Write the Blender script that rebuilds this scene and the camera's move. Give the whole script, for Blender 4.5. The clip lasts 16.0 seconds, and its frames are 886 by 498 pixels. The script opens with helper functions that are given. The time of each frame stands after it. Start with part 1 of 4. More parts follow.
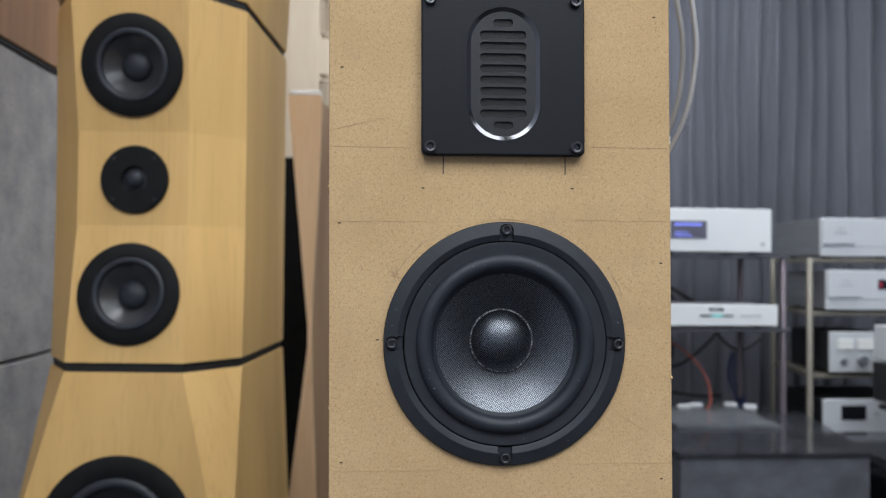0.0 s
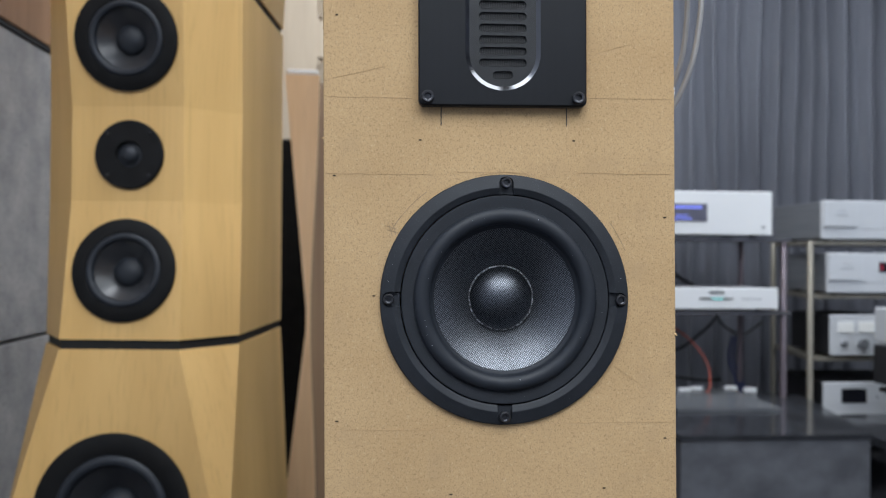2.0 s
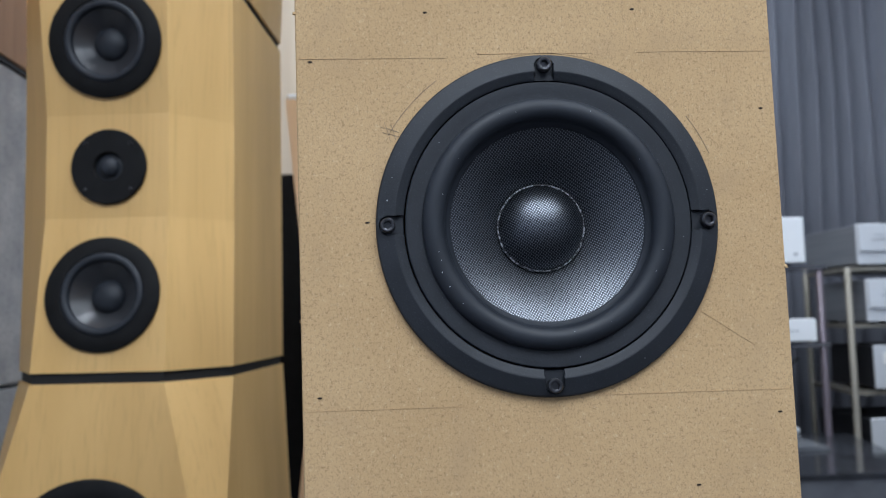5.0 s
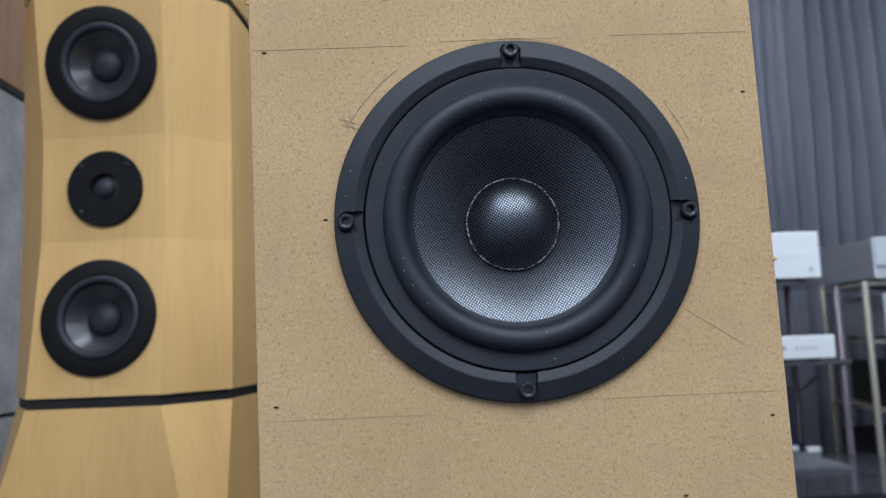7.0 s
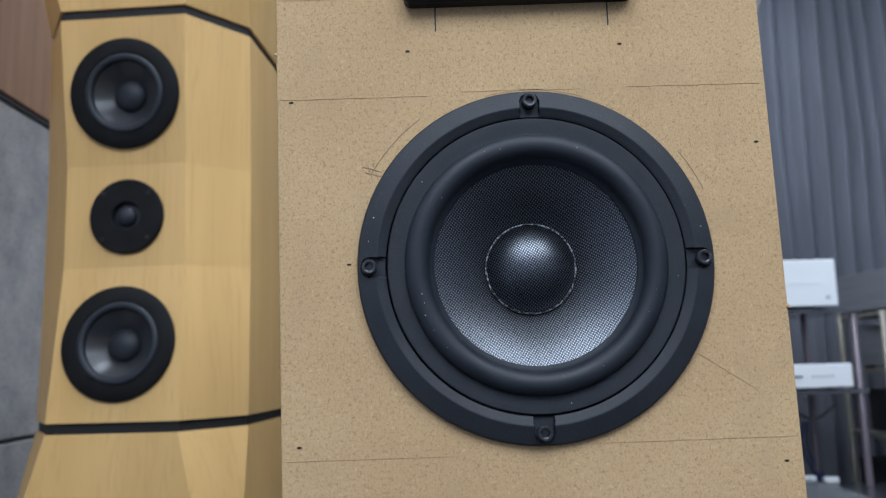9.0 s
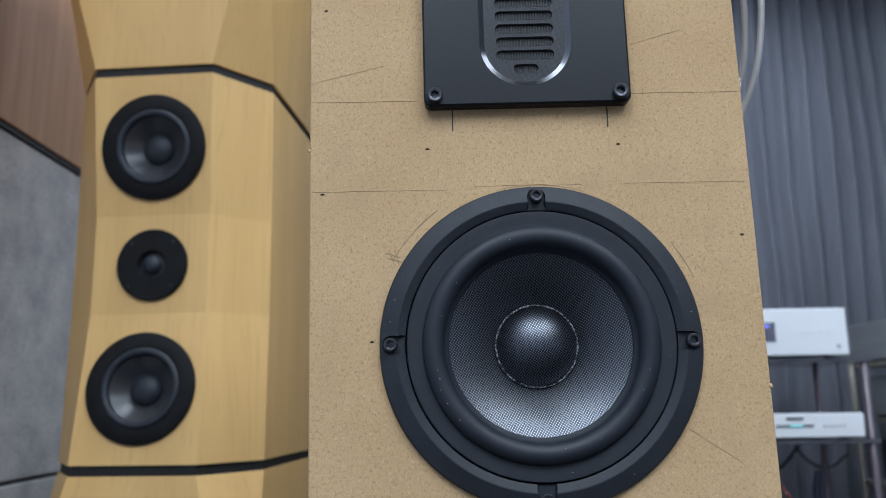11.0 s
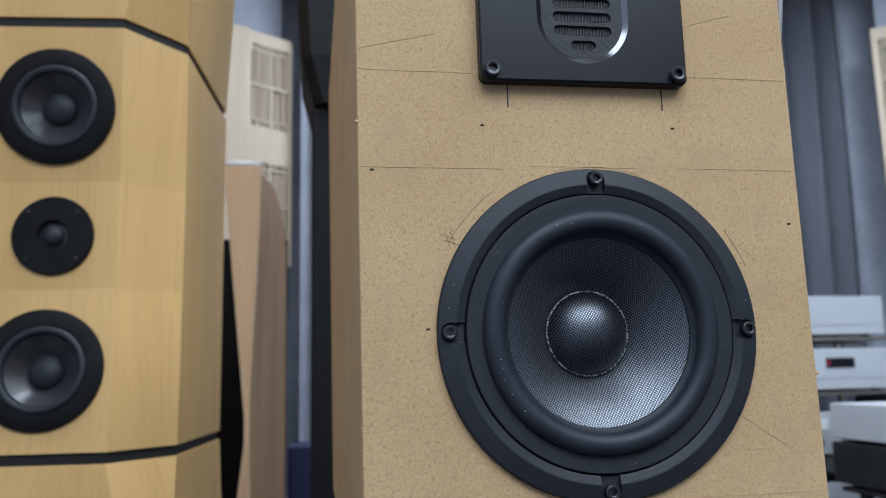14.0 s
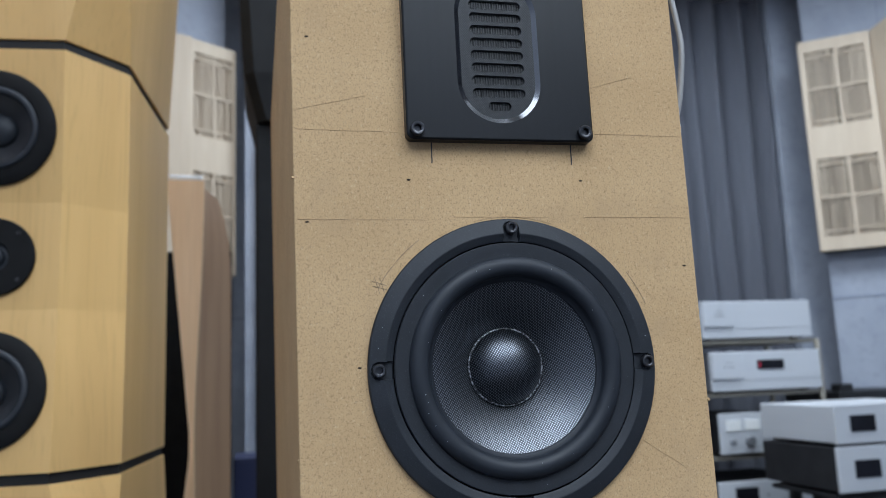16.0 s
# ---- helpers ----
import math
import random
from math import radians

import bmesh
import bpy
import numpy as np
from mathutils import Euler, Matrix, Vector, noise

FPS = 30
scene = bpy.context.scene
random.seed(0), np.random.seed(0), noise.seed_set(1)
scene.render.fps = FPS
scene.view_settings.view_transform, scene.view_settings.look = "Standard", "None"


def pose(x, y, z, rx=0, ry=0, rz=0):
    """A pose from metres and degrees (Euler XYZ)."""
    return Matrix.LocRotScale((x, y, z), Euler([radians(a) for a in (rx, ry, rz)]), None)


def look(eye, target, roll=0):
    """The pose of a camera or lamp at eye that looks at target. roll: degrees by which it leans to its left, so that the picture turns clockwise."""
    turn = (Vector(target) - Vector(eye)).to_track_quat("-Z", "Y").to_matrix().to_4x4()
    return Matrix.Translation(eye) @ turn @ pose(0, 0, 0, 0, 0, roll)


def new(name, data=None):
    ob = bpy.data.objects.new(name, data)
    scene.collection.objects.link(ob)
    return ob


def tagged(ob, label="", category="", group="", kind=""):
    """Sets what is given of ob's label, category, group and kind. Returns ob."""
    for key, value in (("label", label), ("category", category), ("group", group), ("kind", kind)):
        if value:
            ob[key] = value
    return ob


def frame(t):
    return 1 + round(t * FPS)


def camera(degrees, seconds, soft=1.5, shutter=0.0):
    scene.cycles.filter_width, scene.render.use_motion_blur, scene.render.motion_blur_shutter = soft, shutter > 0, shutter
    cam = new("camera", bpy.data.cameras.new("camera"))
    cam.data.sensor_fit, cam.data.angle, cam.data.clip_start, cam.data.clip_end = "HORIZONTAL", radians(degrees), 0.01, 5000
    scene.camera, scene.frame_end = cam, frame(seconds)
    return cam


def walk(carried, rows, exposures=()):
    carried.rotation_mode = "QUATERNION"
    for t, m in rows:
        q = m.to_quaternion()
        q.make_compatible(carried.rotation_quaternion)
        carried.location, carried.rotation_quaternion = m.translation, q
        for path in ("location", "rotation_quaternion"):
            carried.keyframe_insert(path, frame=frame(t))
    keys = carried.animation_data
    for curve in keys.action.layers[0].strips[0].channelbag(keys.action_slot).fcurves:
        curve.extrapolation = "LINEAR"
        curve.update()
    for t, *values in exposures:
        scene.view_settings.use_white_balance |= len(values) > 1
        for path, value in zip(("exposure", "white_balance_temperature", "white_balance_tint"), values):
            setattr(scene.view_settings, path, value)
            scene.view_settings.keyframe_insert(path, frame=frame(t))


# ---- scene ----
cam = camera(57.9, 16.0, 0.9)
PATH = [
    (0, (0.036, 0.05, 0.921), (0.162, 2.045, 0.963), 0.5),
    (0.5, (0.038, 0.057, 0.916), (0.167, 2.052, 0.946), 0.5),
    (1, (0.037, 0.059, 0.911), (0.168, 2.055, 0.937), 0.5),
    (1.5, (0.037, 0.061, 0.907), (0.165, 2.057, 0.927), 0.4),
    (2, (0.038, 0.065, 0.897), (0.166, 2.061, 0.914), 0.4),
    (2.5, (0.042, 0.081, 0.881), (0.168, 2.077, 0.898), 0.3),
    (3, (0.041, 0.12, 0.846), (0.163, 2.116, 0.885), -0.2),
    (3.5, (0.049, 0.16, 0.833), (0.166, 2.154, 0.929), -1.0),
    (4, (0.044, 0.191, 0.824), (0.157, 2.184, 0.955), -1.2),
    (4.5, (0.04, 0.2, 0.827), (0.144, 2.191, 0.981), -1.3),
    (5, (0.044, 0.214, 0.824), (0.14, 2.205, 0.992), -1.4),
    (7.5, (0.073, 0.243, 0.808), (0.121, 2.227, 1.053), -2.4),
    (8, (0.075, 0.249, 0.804), (0.114, 2.232, 1.061), -2.3),
    (8.5, (0.068, 0.242, 0.808), (0.101, 2.224, 1.079), -2.1),
    (9, (0.066, 0.226, 0.822), (0.091, 2.205, 1.109), -1.8),
    (9.5, (0.065, 0.22, 0.834), (0.083, 2.193, 1.162), -1.5),
    (10, (0.066, 0.213, 0.836), (0.076, 2.18, 1.195), -1.4),
    (12.5, (0.05, 0.145, 0.841), (0.045, 2.107, 1.226), -0.0),
    (13, (0.028, 0.172, 0.836), (0.102, 2.137, 1.204), -0.3),
    (13.5, (-0.001, 0.199, 0.846), (0.238, 2.155, 1.19), -1.0),
    (14, (-0.03, 0.212, 0.847), (0.294, 2.16, 1.162), -1.3),
    (14.5, (-0.033, 0.213, 0.857), (0.37, 2.147, 1.169), -1.9),
    (15, (-0.033, 0.2, 0.856), (0.393, 2.128, 1.179), -2.2),
    (15.5, (-0.035, 0.182, 0.863), (0.41, 2.105, 1.189), -2.3),
    (16, (-0.027, 0.167, 0.863), (0.425, 2.089, 1.181), -2.3),
]
walk(cam, [(t, look(eye, target, roll)) for t, eye, target, roll in PATH], [(0, 0.03, 6500, 11), (5, 0.03, 6020, 10.5), (9, 0.02, 5850, 10), (12.5, -0.04, 5800, 9), (16, -0.06, 5850, 9)])
# focus on the raw cabinet, the room behind goes soft
cam.data.dof.use_dof = True
cam.data.dof.focus_distance = 0.45
cam.data.dof.aperture_fstop = 10.5

# ---- light ----
world = bpy.data.worlds.new("world")
world.use_nodes = True
world.node_tree.nodes["Background"].inputs[0].default_value = (0.8, 0.88, 1.0, 1)
world.node_tree.nodes["Background"].inputs[1].default_value = 0.15
scene.world = world


def ceiling_lamp(x, y, sx, sy, watts, colour=(0.90, 0.96, 1.0)):
    data = bpy.data.lights.new("ceiling_lamp", "AREA")
    data.shape, data.size, data.size_y, data.energy, data.color = "RECTANGLE", sx, sy, watts, colour
    ob = new("ceiling_lamp", data)
    ob.matrix_world = pose(x, y, 2.77)
    return ob


ceiling_lamp(-0.40, -1.25, 0.9, 2.1, 52)
ceiling_lamp(0.95, -1.25, 0.9, 2.1, 50)
ceiling_lamp(1.7, -0.8, 0.6, 1.2, 16)
# Unseen lamp, made up to brighten the tan speaker's front
ceiling_lamp(0.0, 1.3, 0.3, 0.8, 30)
ceiling_lamp(0.75, 0.8, 0.35, 1.2, 8)
ceiling_lamp(2.2, 2.0, 0.5, 1.0, 30)
ceiling_lamp(0.95, 2.8, 1.4, 0.4, 36)


# ---- materials ----
def mat(name, colour, rough=0.5, metal=0.0, spec=0.5, coat=0.0, second=None, scale=(30, 30, 30), detail=4, contrast=(0.35, 0.65),
        fine=None, fine_scale=(400, 400, 400), fine_amount=0.3, bump=0.0, bump_scale=(300, 300, 300), bump_dist=0.001,
        rough_var=0.0, emit=None, emit_strength=0.0, sheen=0.0, flecks=(), fibres=()):
    """A node material: two colours mixed by a large noise, darkened by a fine one, with a noise relief."""
    m = bpy.data.materials.new(name)
    m.use_nodes = True
    nt = m.node_tree
    b = nt.nodes["Principled BSDF"]
    b.inputs["Roughness"].default_value = rough
    b.inputs["Metallic"].default_value = metal
    b.inputs["Specular IOR Level"].default_value = spec
    b.inputs["Coat Weight"].default_value = coat
    b.inputs["Sheen Weight"].default_value = sheen
    b.inputs["Base Color"].default_value = (*colour, 1)
    tc = nt.nodes.new("ShaderNodeTexCoord")

    def noise_node(sc, det):
        mp = nt.nodes.new("ShaderNodeMapping")
        mp.inputs["Scale"].default_value = sc
        nt.links.new(tc.outputs["Object"], mp.inputs["Vector"])
        n = nt.nodes.new("ShaderNodeTexNoise")
        n.inputs["Scale"].default_value = 1.0
        n.inputs["Detail"].default_value = det
        nt.links.new(mp.outputs[0], n.inputs["Vector"])
        return n

    def ramp(out, lo, hi):
        r = nt.nodes.new("ShaderNodeMapRange")
        r.inputs["From Min"].default_value, r.inputs["From Max"].default_value = lo, hi
        nt.links.new(out, r.inputs["Value"])
        return r.outputs["Result"]

    col = None
    if second:
        f = ramp(noise_node(scale, detail).outputs["Fac"], *contrast)
        mx = nt.nodes.new("ShaderNodeMix")
        mx.data_type = "RGBA"
        mx.inputs["A"].default_value, mx.inputs["B"].default_value = (*colour, 1), (*second, 1)
        nt.links.new(f, mx.inputs["Factor"])
        col = mx.outputs["Result"]
        if rough_var:
            rr = nt.nodes.new("ShaderNodeMapRange")
            rr.inputs["To Min"].default_value, rr.inputs["To Max"].default_value = rough - rough_var, rough + rough_var
            nt.links.new(f, rr.inputs["Value"])
            nt.links.new(rr.outputs["Result"], b.inputs["Roughness"])
    if fine:
        f = ramp(noise_node(fine_scale, 3).outputs["Fac"], 0.52, 0.72)
        mul = nt.nodes.new("ShaderNodeMath")
        mul.operation = "MULTIPLY"
        mul.inputs[1].default_value = fine_amount
        nt.links.new(f, mul.inputs[0])
        mx = nt.nodes.new("ShaderNodeMix")
        mx.data_type = "RGBA"
        mx.inputs["A"].default_value, mx.inputs["B"].default_value = (*colour, 1), (*fine, 1)
        if col:
            nt.links.new(col, mx.inputs["A"])
        nt.links.new(mul.outputs[0], mx.inputs["Factor"])
        col = mx.outputs["Result"]
    for fb_col, fb_scale, width, amount, mask_scale in fibres:
        # thin squiggles where a noise crosses its middle, broken into short strokes by a second noise
        sub = nt.nodes.new("ShaderNodeMath")
        sub.operation = "SUBTRACT"
        sub.inputs[1].default_value = 0.5
        nt.links.new(noise_node(fb_scale, 1).outputs["Fac"], sub.inputs[0])
        ab = nt.nodes.new("ShaderNodeMath")
        ab.operation = "ABSOLUTE"
        nt.links.new(sub.outputs[0], ab.inputs[0])
        line = ramp(ab.outputs[0], width, width * 0.3)
        keep = ramp(noise_node(mask_scale, 1).outputs["Fac"], 0.54, 0.60)
        mul = nt.nodes.new("ShaderNodeMath")
        mul.operation = "MULTIPLY"
        nt.links.new(line, mul.inputs[0])
        nt.links.new(keep, mul.inputs[1])
        amt = nt.nodes.new("ShaderNodeMath")
        amt.operation = "MULTIPLY"
        amt.inputs[1].default_value = amount
        nt.links.new(mul.outputs[0], amt.inputs[0])
        mx = nt.nodes.new("ShaderNodeMix")
        mx.data_type = "RGBA"
        mx.inputs["A"].default_value, mx.inputs["B"].default_value = (*colour, 1), (*fb_col, 1)
        if col:
            nt.links.new(col, mx.inputs["A"])
        nt.links.new(amt.outputs[0], mx.inputs["Factor"])
        col = mx.outputs["Result"]
    for fl_col, fl_scale, lo, hi, amount in flecks:
        f = ramp(noise_node(fl_scale, 2).outputs["Fac"], lo, hi)
        mul = nt.nodes.new("ShaderNodeMath")
        mul.operation = "MULTIPLY"
        mul.inputs[1].default_value = amount
        nt.links.new(f, mul.inputs[0])
        mx = nt.nodes.new("ShaderNodeMix")
        mx.data_type = "RGBA"
        mx.inputs["A"].default_value, mx.inputs["B"].default_value = (*colour, 1), (*fl_col, 1)
        if col:
            nt.links.new(col, mx.inputs["A"])
        nt.links.new(mul.outputs[0], mx.inputs["Factor"])
        col = mx.outputs["Result"]
    if col:
        nt.links.new(col, b.inputs["Base Color"])
    if bump:
        bp = nt.nodes.new("ShaderNodeBump")
        bp.inputs["Strength"].default_value, bp.inputs["Distance"].default_value = bump, bump_dist
        nt.links.new(noise_node(bump_scale, 3).outputs["Fac"], bp.inputs["Height"])
        nt.links.new(bp.outputs[0], b.inputs["Normal"])
    if emit:
        b.inputs["Emission Color"].default_value = (*emit, 1)
        b.inputs["Emission Strength"].default_value = emit_strength
    return m


def weave(name, dark, light, cell, rough, metal, relief):
    """Plain weave: a chequer of round threads, upright ones over level ones, in colour and relief."""
    m = mat(name, dark, rough, metal=metal)
    nt = m.node_tree
    b = nt.nodes["Principled BSDF"]
    tc = nt.nodes.new("ShaderNodeTexCoord")
    mp = nt.nodes.new("ShaderNodeMapping")
    mp.inputs["Rotation"].default_value = (0, radians(9), 0)
    nt.links.new(tc.outputs["Object"], mp.inputs["Vector"])
    sep = nt.nodes.new("ShaderNodeSeparateXYZ")
    nt.links.new(mp.outputs[0], sep.inputs[0])

    def calc(op, p, q=None, r=None):
        n = nt.nodes.new("ShaderNodeMath")
        n.operation = op
        for k, v in enumerate((p, q, r)):
            if isinstance(v, (int, float)):
                n.inputs[k].default_value = v
            elif v is not None:
                nt.links.new(v, n.inputs[k])
        return n.outputs[0]

    u, v = (calc("DIVIDE", sep.outputs[axis], cell) for axis in ("X", "Z"))
    fu, fv = calc("FRACT", u), calc("FRACT", v)
    tu, tv = (calc("MULTIPLY", calc("MULTIPLY", f, calc("SUBTRACT", 1.0, f)), 4.0) for f in (fu, fv))
    over = calc("FLOORED_MODULO", calc("ADD", calc("FLOOR", u), calc("FLOOR", v)), 2.0)
    up = calc("MULTIPLY", tu, calc("MULTIPLY_ADD", tv, 0.55, 0.45))
    level = calc("MULTIPLY", tv, calc("MULTIPLY_ADD", tu, 0.55, 0.45))
    h = calc("ADD", calc("MULTIPLY", up, over), calc("MULTIPLY", level, calc("SUBTRACT", 1.0, over)))
    bright = calc("MULTIPLY", h, calc("MULTIPLY_ADD", over, 0.72, 0.28))
    mx = nt.nodes.new("ShaderNodeMix")
    mx.data_type = "RGBA"
    mx.inputs["A"].default_value, mx.inputs["B"].default_value = (*dark, 1), (*light, 1)
    nt.links.new(bright, mx.inputs["Factor"])
    nt.links.new(mx.outputs["Result"], b.inputs["Base Color"])
    bp = nt.nodes.new("ShaderNodeBump")
    bp.inputs["Strength"].default_value, bp.inputs["Distance"].default_value = relief, 0.0003
    nt.links.new(h, bp.inputs["Height"])
    nt.links.new(bp.outputs[0], b.inputs["Normal"])
    return m


MDF = mat("raw_mdf", (0.575, 0.390, 0.205), 0.85, spec=0.2, second=(0.505, 0.333, 0.168), scale=(11, 11, 16), contrast=(0.3, 0.7),
          fine=(0.33, 0.215, 0.11), fine_scale=(1000, 1000, 700), fine_amount=0.7, bump=0.3, bump_scale=(1400, 1400, 1000), bump_dist=0.0003,
          fibres=(((0.27, 0.172, 0.088), (340, 340, 620), 0.030, 0.6, (460, 460, 460)), ((0.70, 0.54, 0.34), (620, 620, 330), 0.026, 0.4, (430, 430, 430)),
                  ((0.27, 0.175, 0.09), (640, 640, 420), 0.028, 0.55, (380, 380, 380))),
          flecks=(((0.20, 0.125, 0.065), (620, 620, 1000), 0.67, 0.73, 0.6), ((0.78, 0.63, 0.44), (1100, 1100, 700), 0.66, 0.74, 0.25),
                  ((0.44, 0.30, 0.165), (35, 35, 30), 0.55, 0.75, 0.45)))
PENCIL = mat("pencil", (0.45, 0.30, 0.157), 0.7, second=(0.545, 0.362, 0.186), scale=(120, 120, 120))
PENCIL_DARK = mat("dark_pencil", (0.20, 0.145, 0.095), 0.7, second=(0.36, 0.25, 0.15), scale=(160, 160, 160))
INK = mat("ink", (0.02, 0.02, 0.02), 0.6)
HOLE = mat("nail_hole", (0.03, 0.02, 0.012), 0.9)
ALU_BLACK = mat("black_anodised_plate", (0.0050, 0.0056, 0.0070), 0.36, metal=0.0, spec=0.34, second=(0.0062, 0.0068, 0.0084), scale=(300, 4, 4),
                bump=0.03, bump_scale=(4, 4, 900), bump_dist=0.0003)
CAST_BLACK = mat("black_cast_basket", (0.014, 0.0165, 0.021), 0.56, spec=0.40, second=(0.018, 0.0205, 0.026), scale=(60, 60, 60), flecks=(((0.07, 0.075, 0.085), (1500, 1500, 1500), 0.62, 0.72, 0.45),), bump=0.3,
                 bump_scale=(900, 900, 900), bump_dist=0.0003)
RUBBER = mat("rubber", (0.0135, 0.0165, 0.0225), 0.55, spec=0.42, second=(0.0175, 0.021, 0.028), scale=(40, 40, 40), rough_var=0.05,
             flecks=(((0.10, 0.10, 0.11), (1300, 1300, 1300), 0.74, 0.80, 0.5),))
CONE = weave("woven_cone", (0.006, 0.007, 0.009), (0.32, 0.341, 0.378), 0.00082, 0.40, 0.85, 0.15)
CAP = weave("woven_cap", (0.005, 0.006, 0.008), (0.28, 0.30, 0.335), 0.00082, 0.38, 0.95, 0.15)
SEAM = mat("fibre_seam", (0.03, 0.031, 0.035), 0.4, flecks=(((0.45, 0.46, 0.49), (800, 800, 800), 0.48, 0.58, 0.9),))
CONE_DARK = mat("dark_cone", (0.025, 0.026, 0.03), 0.32, spec=0.6, second=(0.035, 0.036, 0.04), scale=(30, 30, 30))
FELT_BLACK = mat("black_felt", (0.006, 0.006, 0.0065), 0.7, spec=0.18, second=(0.009, 0.009, 0.0095), scale=(30, 30, 30))
SCREW = mat("black_screw", (0.07, 0.07, 0.075), 0.3, metal=0.8)
GRILLE = weave("fine_grille", (0.0025, 0.0027, 0.003), (0.040, 0.042, 0.047), 0.00062, 0.5, 0.2, 0.25)
# Darker copy of the grille weave: shade in the slots put into its colour
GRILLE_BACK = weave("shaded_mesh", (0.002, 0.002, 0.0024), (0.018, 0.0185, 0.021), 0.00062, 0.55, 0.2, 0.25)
PLEAT = mat("pleated_film", (0.028, 0.027, 0.026), 0.4, metal=0.3)
SLOT_LIP = mat("slot_lip", (0.035, 0.036, 0.04), 0.3, metal=0.4, second=(0.05, 0.05, 0.055), scale=(90, 90, 90))
MAPLE = mat("maple_veneer", (0.71, 0.448, 0.166), 0.42, coat=0.12, second=(0.61, 0.37, 0.126), scale=(14, 14, 1.6), contrast=(0.3, 0.75),
            fine=(0.50, 0.30, 0.10), fine_scale=(160, 160, 5), fine_amount=0.4)
GAP = mat("black_gap", (0.008, 0.008, 0.008), 0.7)
TAN_WOOD = mat("tan_veneer", (0.84, 0.59, 0.36), 0.45, second=(0.78, 0.52, 0.30), scale=(30, 30, 2), fine=(0.38, 0.22, 0.12),
               fine_scale=(200, 200, 6), fine_amount=0.3)
BROWN_WOOD = mat("brown_veneer", (0.34, 0.215, 0.125), 0.4, second=(0.26, 0.155, 0.09), scale=(20, 20, 2))
PANEL_WOOD = mat("panel_wood", (0.40, 0.225, 0.12), 0.45, second=(0.30, 0.16, 0.08), scale=(25, 25, 1.5), fine=(0.16, 0.08, 0.04),
                 fine_scale=(180, 120, 4), fine_amount=0.4)
FELT_GREY = mat("grey_felt", (0.44, 0.425, 0.415), 0.95, spec=0.1, second=(0.27, 0.267, 0.27), scale=(14, 14, 14), contrast=(0.3, 0.7),
                fine=(0.13, 0.13, 0.137), fine_scale=(120, 120, 120), fine_amount=0.5, bump=0.4, bump_scale=(200, 200, 200), bump_dist=0.002, sheen=0.3)
CURTAIN = mat("grey_curtain", (0.25, 0.26, 0.305), 0.85, spec=0.2, second=(0.20, 0.208, 0.25), scale=(3, 3, 1), bump=0.2,
              bump_scale=(900, 900, 300), bump_dist=0.001, sheen=0.2)
WALL = mat("blue_grey_paint", (0.38, 0.405, 0.465), 0.85, spec=0.2, second=(0.31, 0.335, 0.395), scale=(5, 5, 5), bump=0.5, bump_scale=(45, 45, 45),
           bump_dist=0.004, fine=(0.27, 0.29, 0.345), fine_scale=(28, 28, 28), fine_amount=0.45)
CEILING = mat("white_ceiling", (0.75, 0.76, 0.78), 0.9, second=(0.70, 0.71, 0.73), scale=(2, 2, 2), bump=0.2, bump_scale=(80, 80, 80))
FLOOR = mat("dark_carpet", (0.045, 0.045, 0.05), 0.95, spec=0.1, second=(0.03, 0.03, 0.034), scale=(5, 5, 5), bump=0.5, bump_scale=(300, 300, 300),
            bump_dist=0.003)
BEIGE = mat("beige_wood", (0.58, 0.48, 0.36), 0.6, second=(0.52, 0.42, 0.31), scale=(20, 20, 2), fine=(0.45, 0.35, 0.23), fine_scale=(200, 200, 8),
            fine_amount=0.25)
# Near-black beige: the shade deep between the slats is put into the colour
BEIGE_SHADE = mat("shade_painted_well", (0.045, 0.038, 0.03), 0.8, second=(0.07, 0.06, 0.045), scale=(10, 10, 2))
SILVER = mat("brushed_silver", (0.63, 0.645, 0.67), 0.40, metal=0.2, second=(0.60, 0.615, 0.64), scale=(3, 3, 200))
# Silver darkened: shade of case sides and groove put in; knobs share it
SILVER_DARKENED = mat("darkened_silver", (0.22, 0.228, 0.245), 0.5, metal=0.3, second=(0.19, 0.197, 0.215), scale=(3, 3, 60))
JOINT = mat("block_joint", (0.25, 0.275, 0.34), 0.9, second=(0.29, 0.32, 0.385), scale=(9, 9, 9))
WHITE_METAL = mat("white_metal", (0.78, 0.79, 0.80), 0.4, second=(0.74, 0.75, 0.77), scale=(3, 3, 3))
BLACK_METAL = mat("black_metal", (0.011, 0.011, 0.0125), 0.55, second=(0.02, 0.02, 0.022), scale=(12, 12, 12))
DISPLAY = mat("display", (0.006, 0.006, 0.009), 0.3, spec=0.3, second=(0.009, 0.009, 0.014), scale=(20, 20, 20))
BLUE_TEXT = mat("blue_glow", (0.2, 0.25, 0.8), 0.4, emit=(0.22, 0.25, 0.9), emit_strength=0.55)
GREY_DISPLAY = mat("lit_grey_display", (0.14, 0.14, 0.18), 0.3, second=(0.11, 0.11, 0.15), scale=(30, 30, 30))
CYAN_GLOW = mat("cyan_glow", (0.1, 0.5, 0.5), 0.4, emit=(0.1, 0.75, 0.7), emit_strength=0.8)
RED_GLOW = mat("red_glow", (0.3, 0.02, 0.04), 0.4, emit=(0.9, 0.05, 0.1), emit_strength=0.1)
METER = mat("meter_face", (0.78, 0.78, 0.76), 0.3)
GREY_PRINT = mat("grey_print", (0.35, 0.36, 0.38), 0.5)
SMOKED = mat("smoked_acrylic", (0.05, 0.05, 0.06), 0.12, spec=0.6, second=(0.09, 0.09, 0.10), scale=(8, 8, 8))
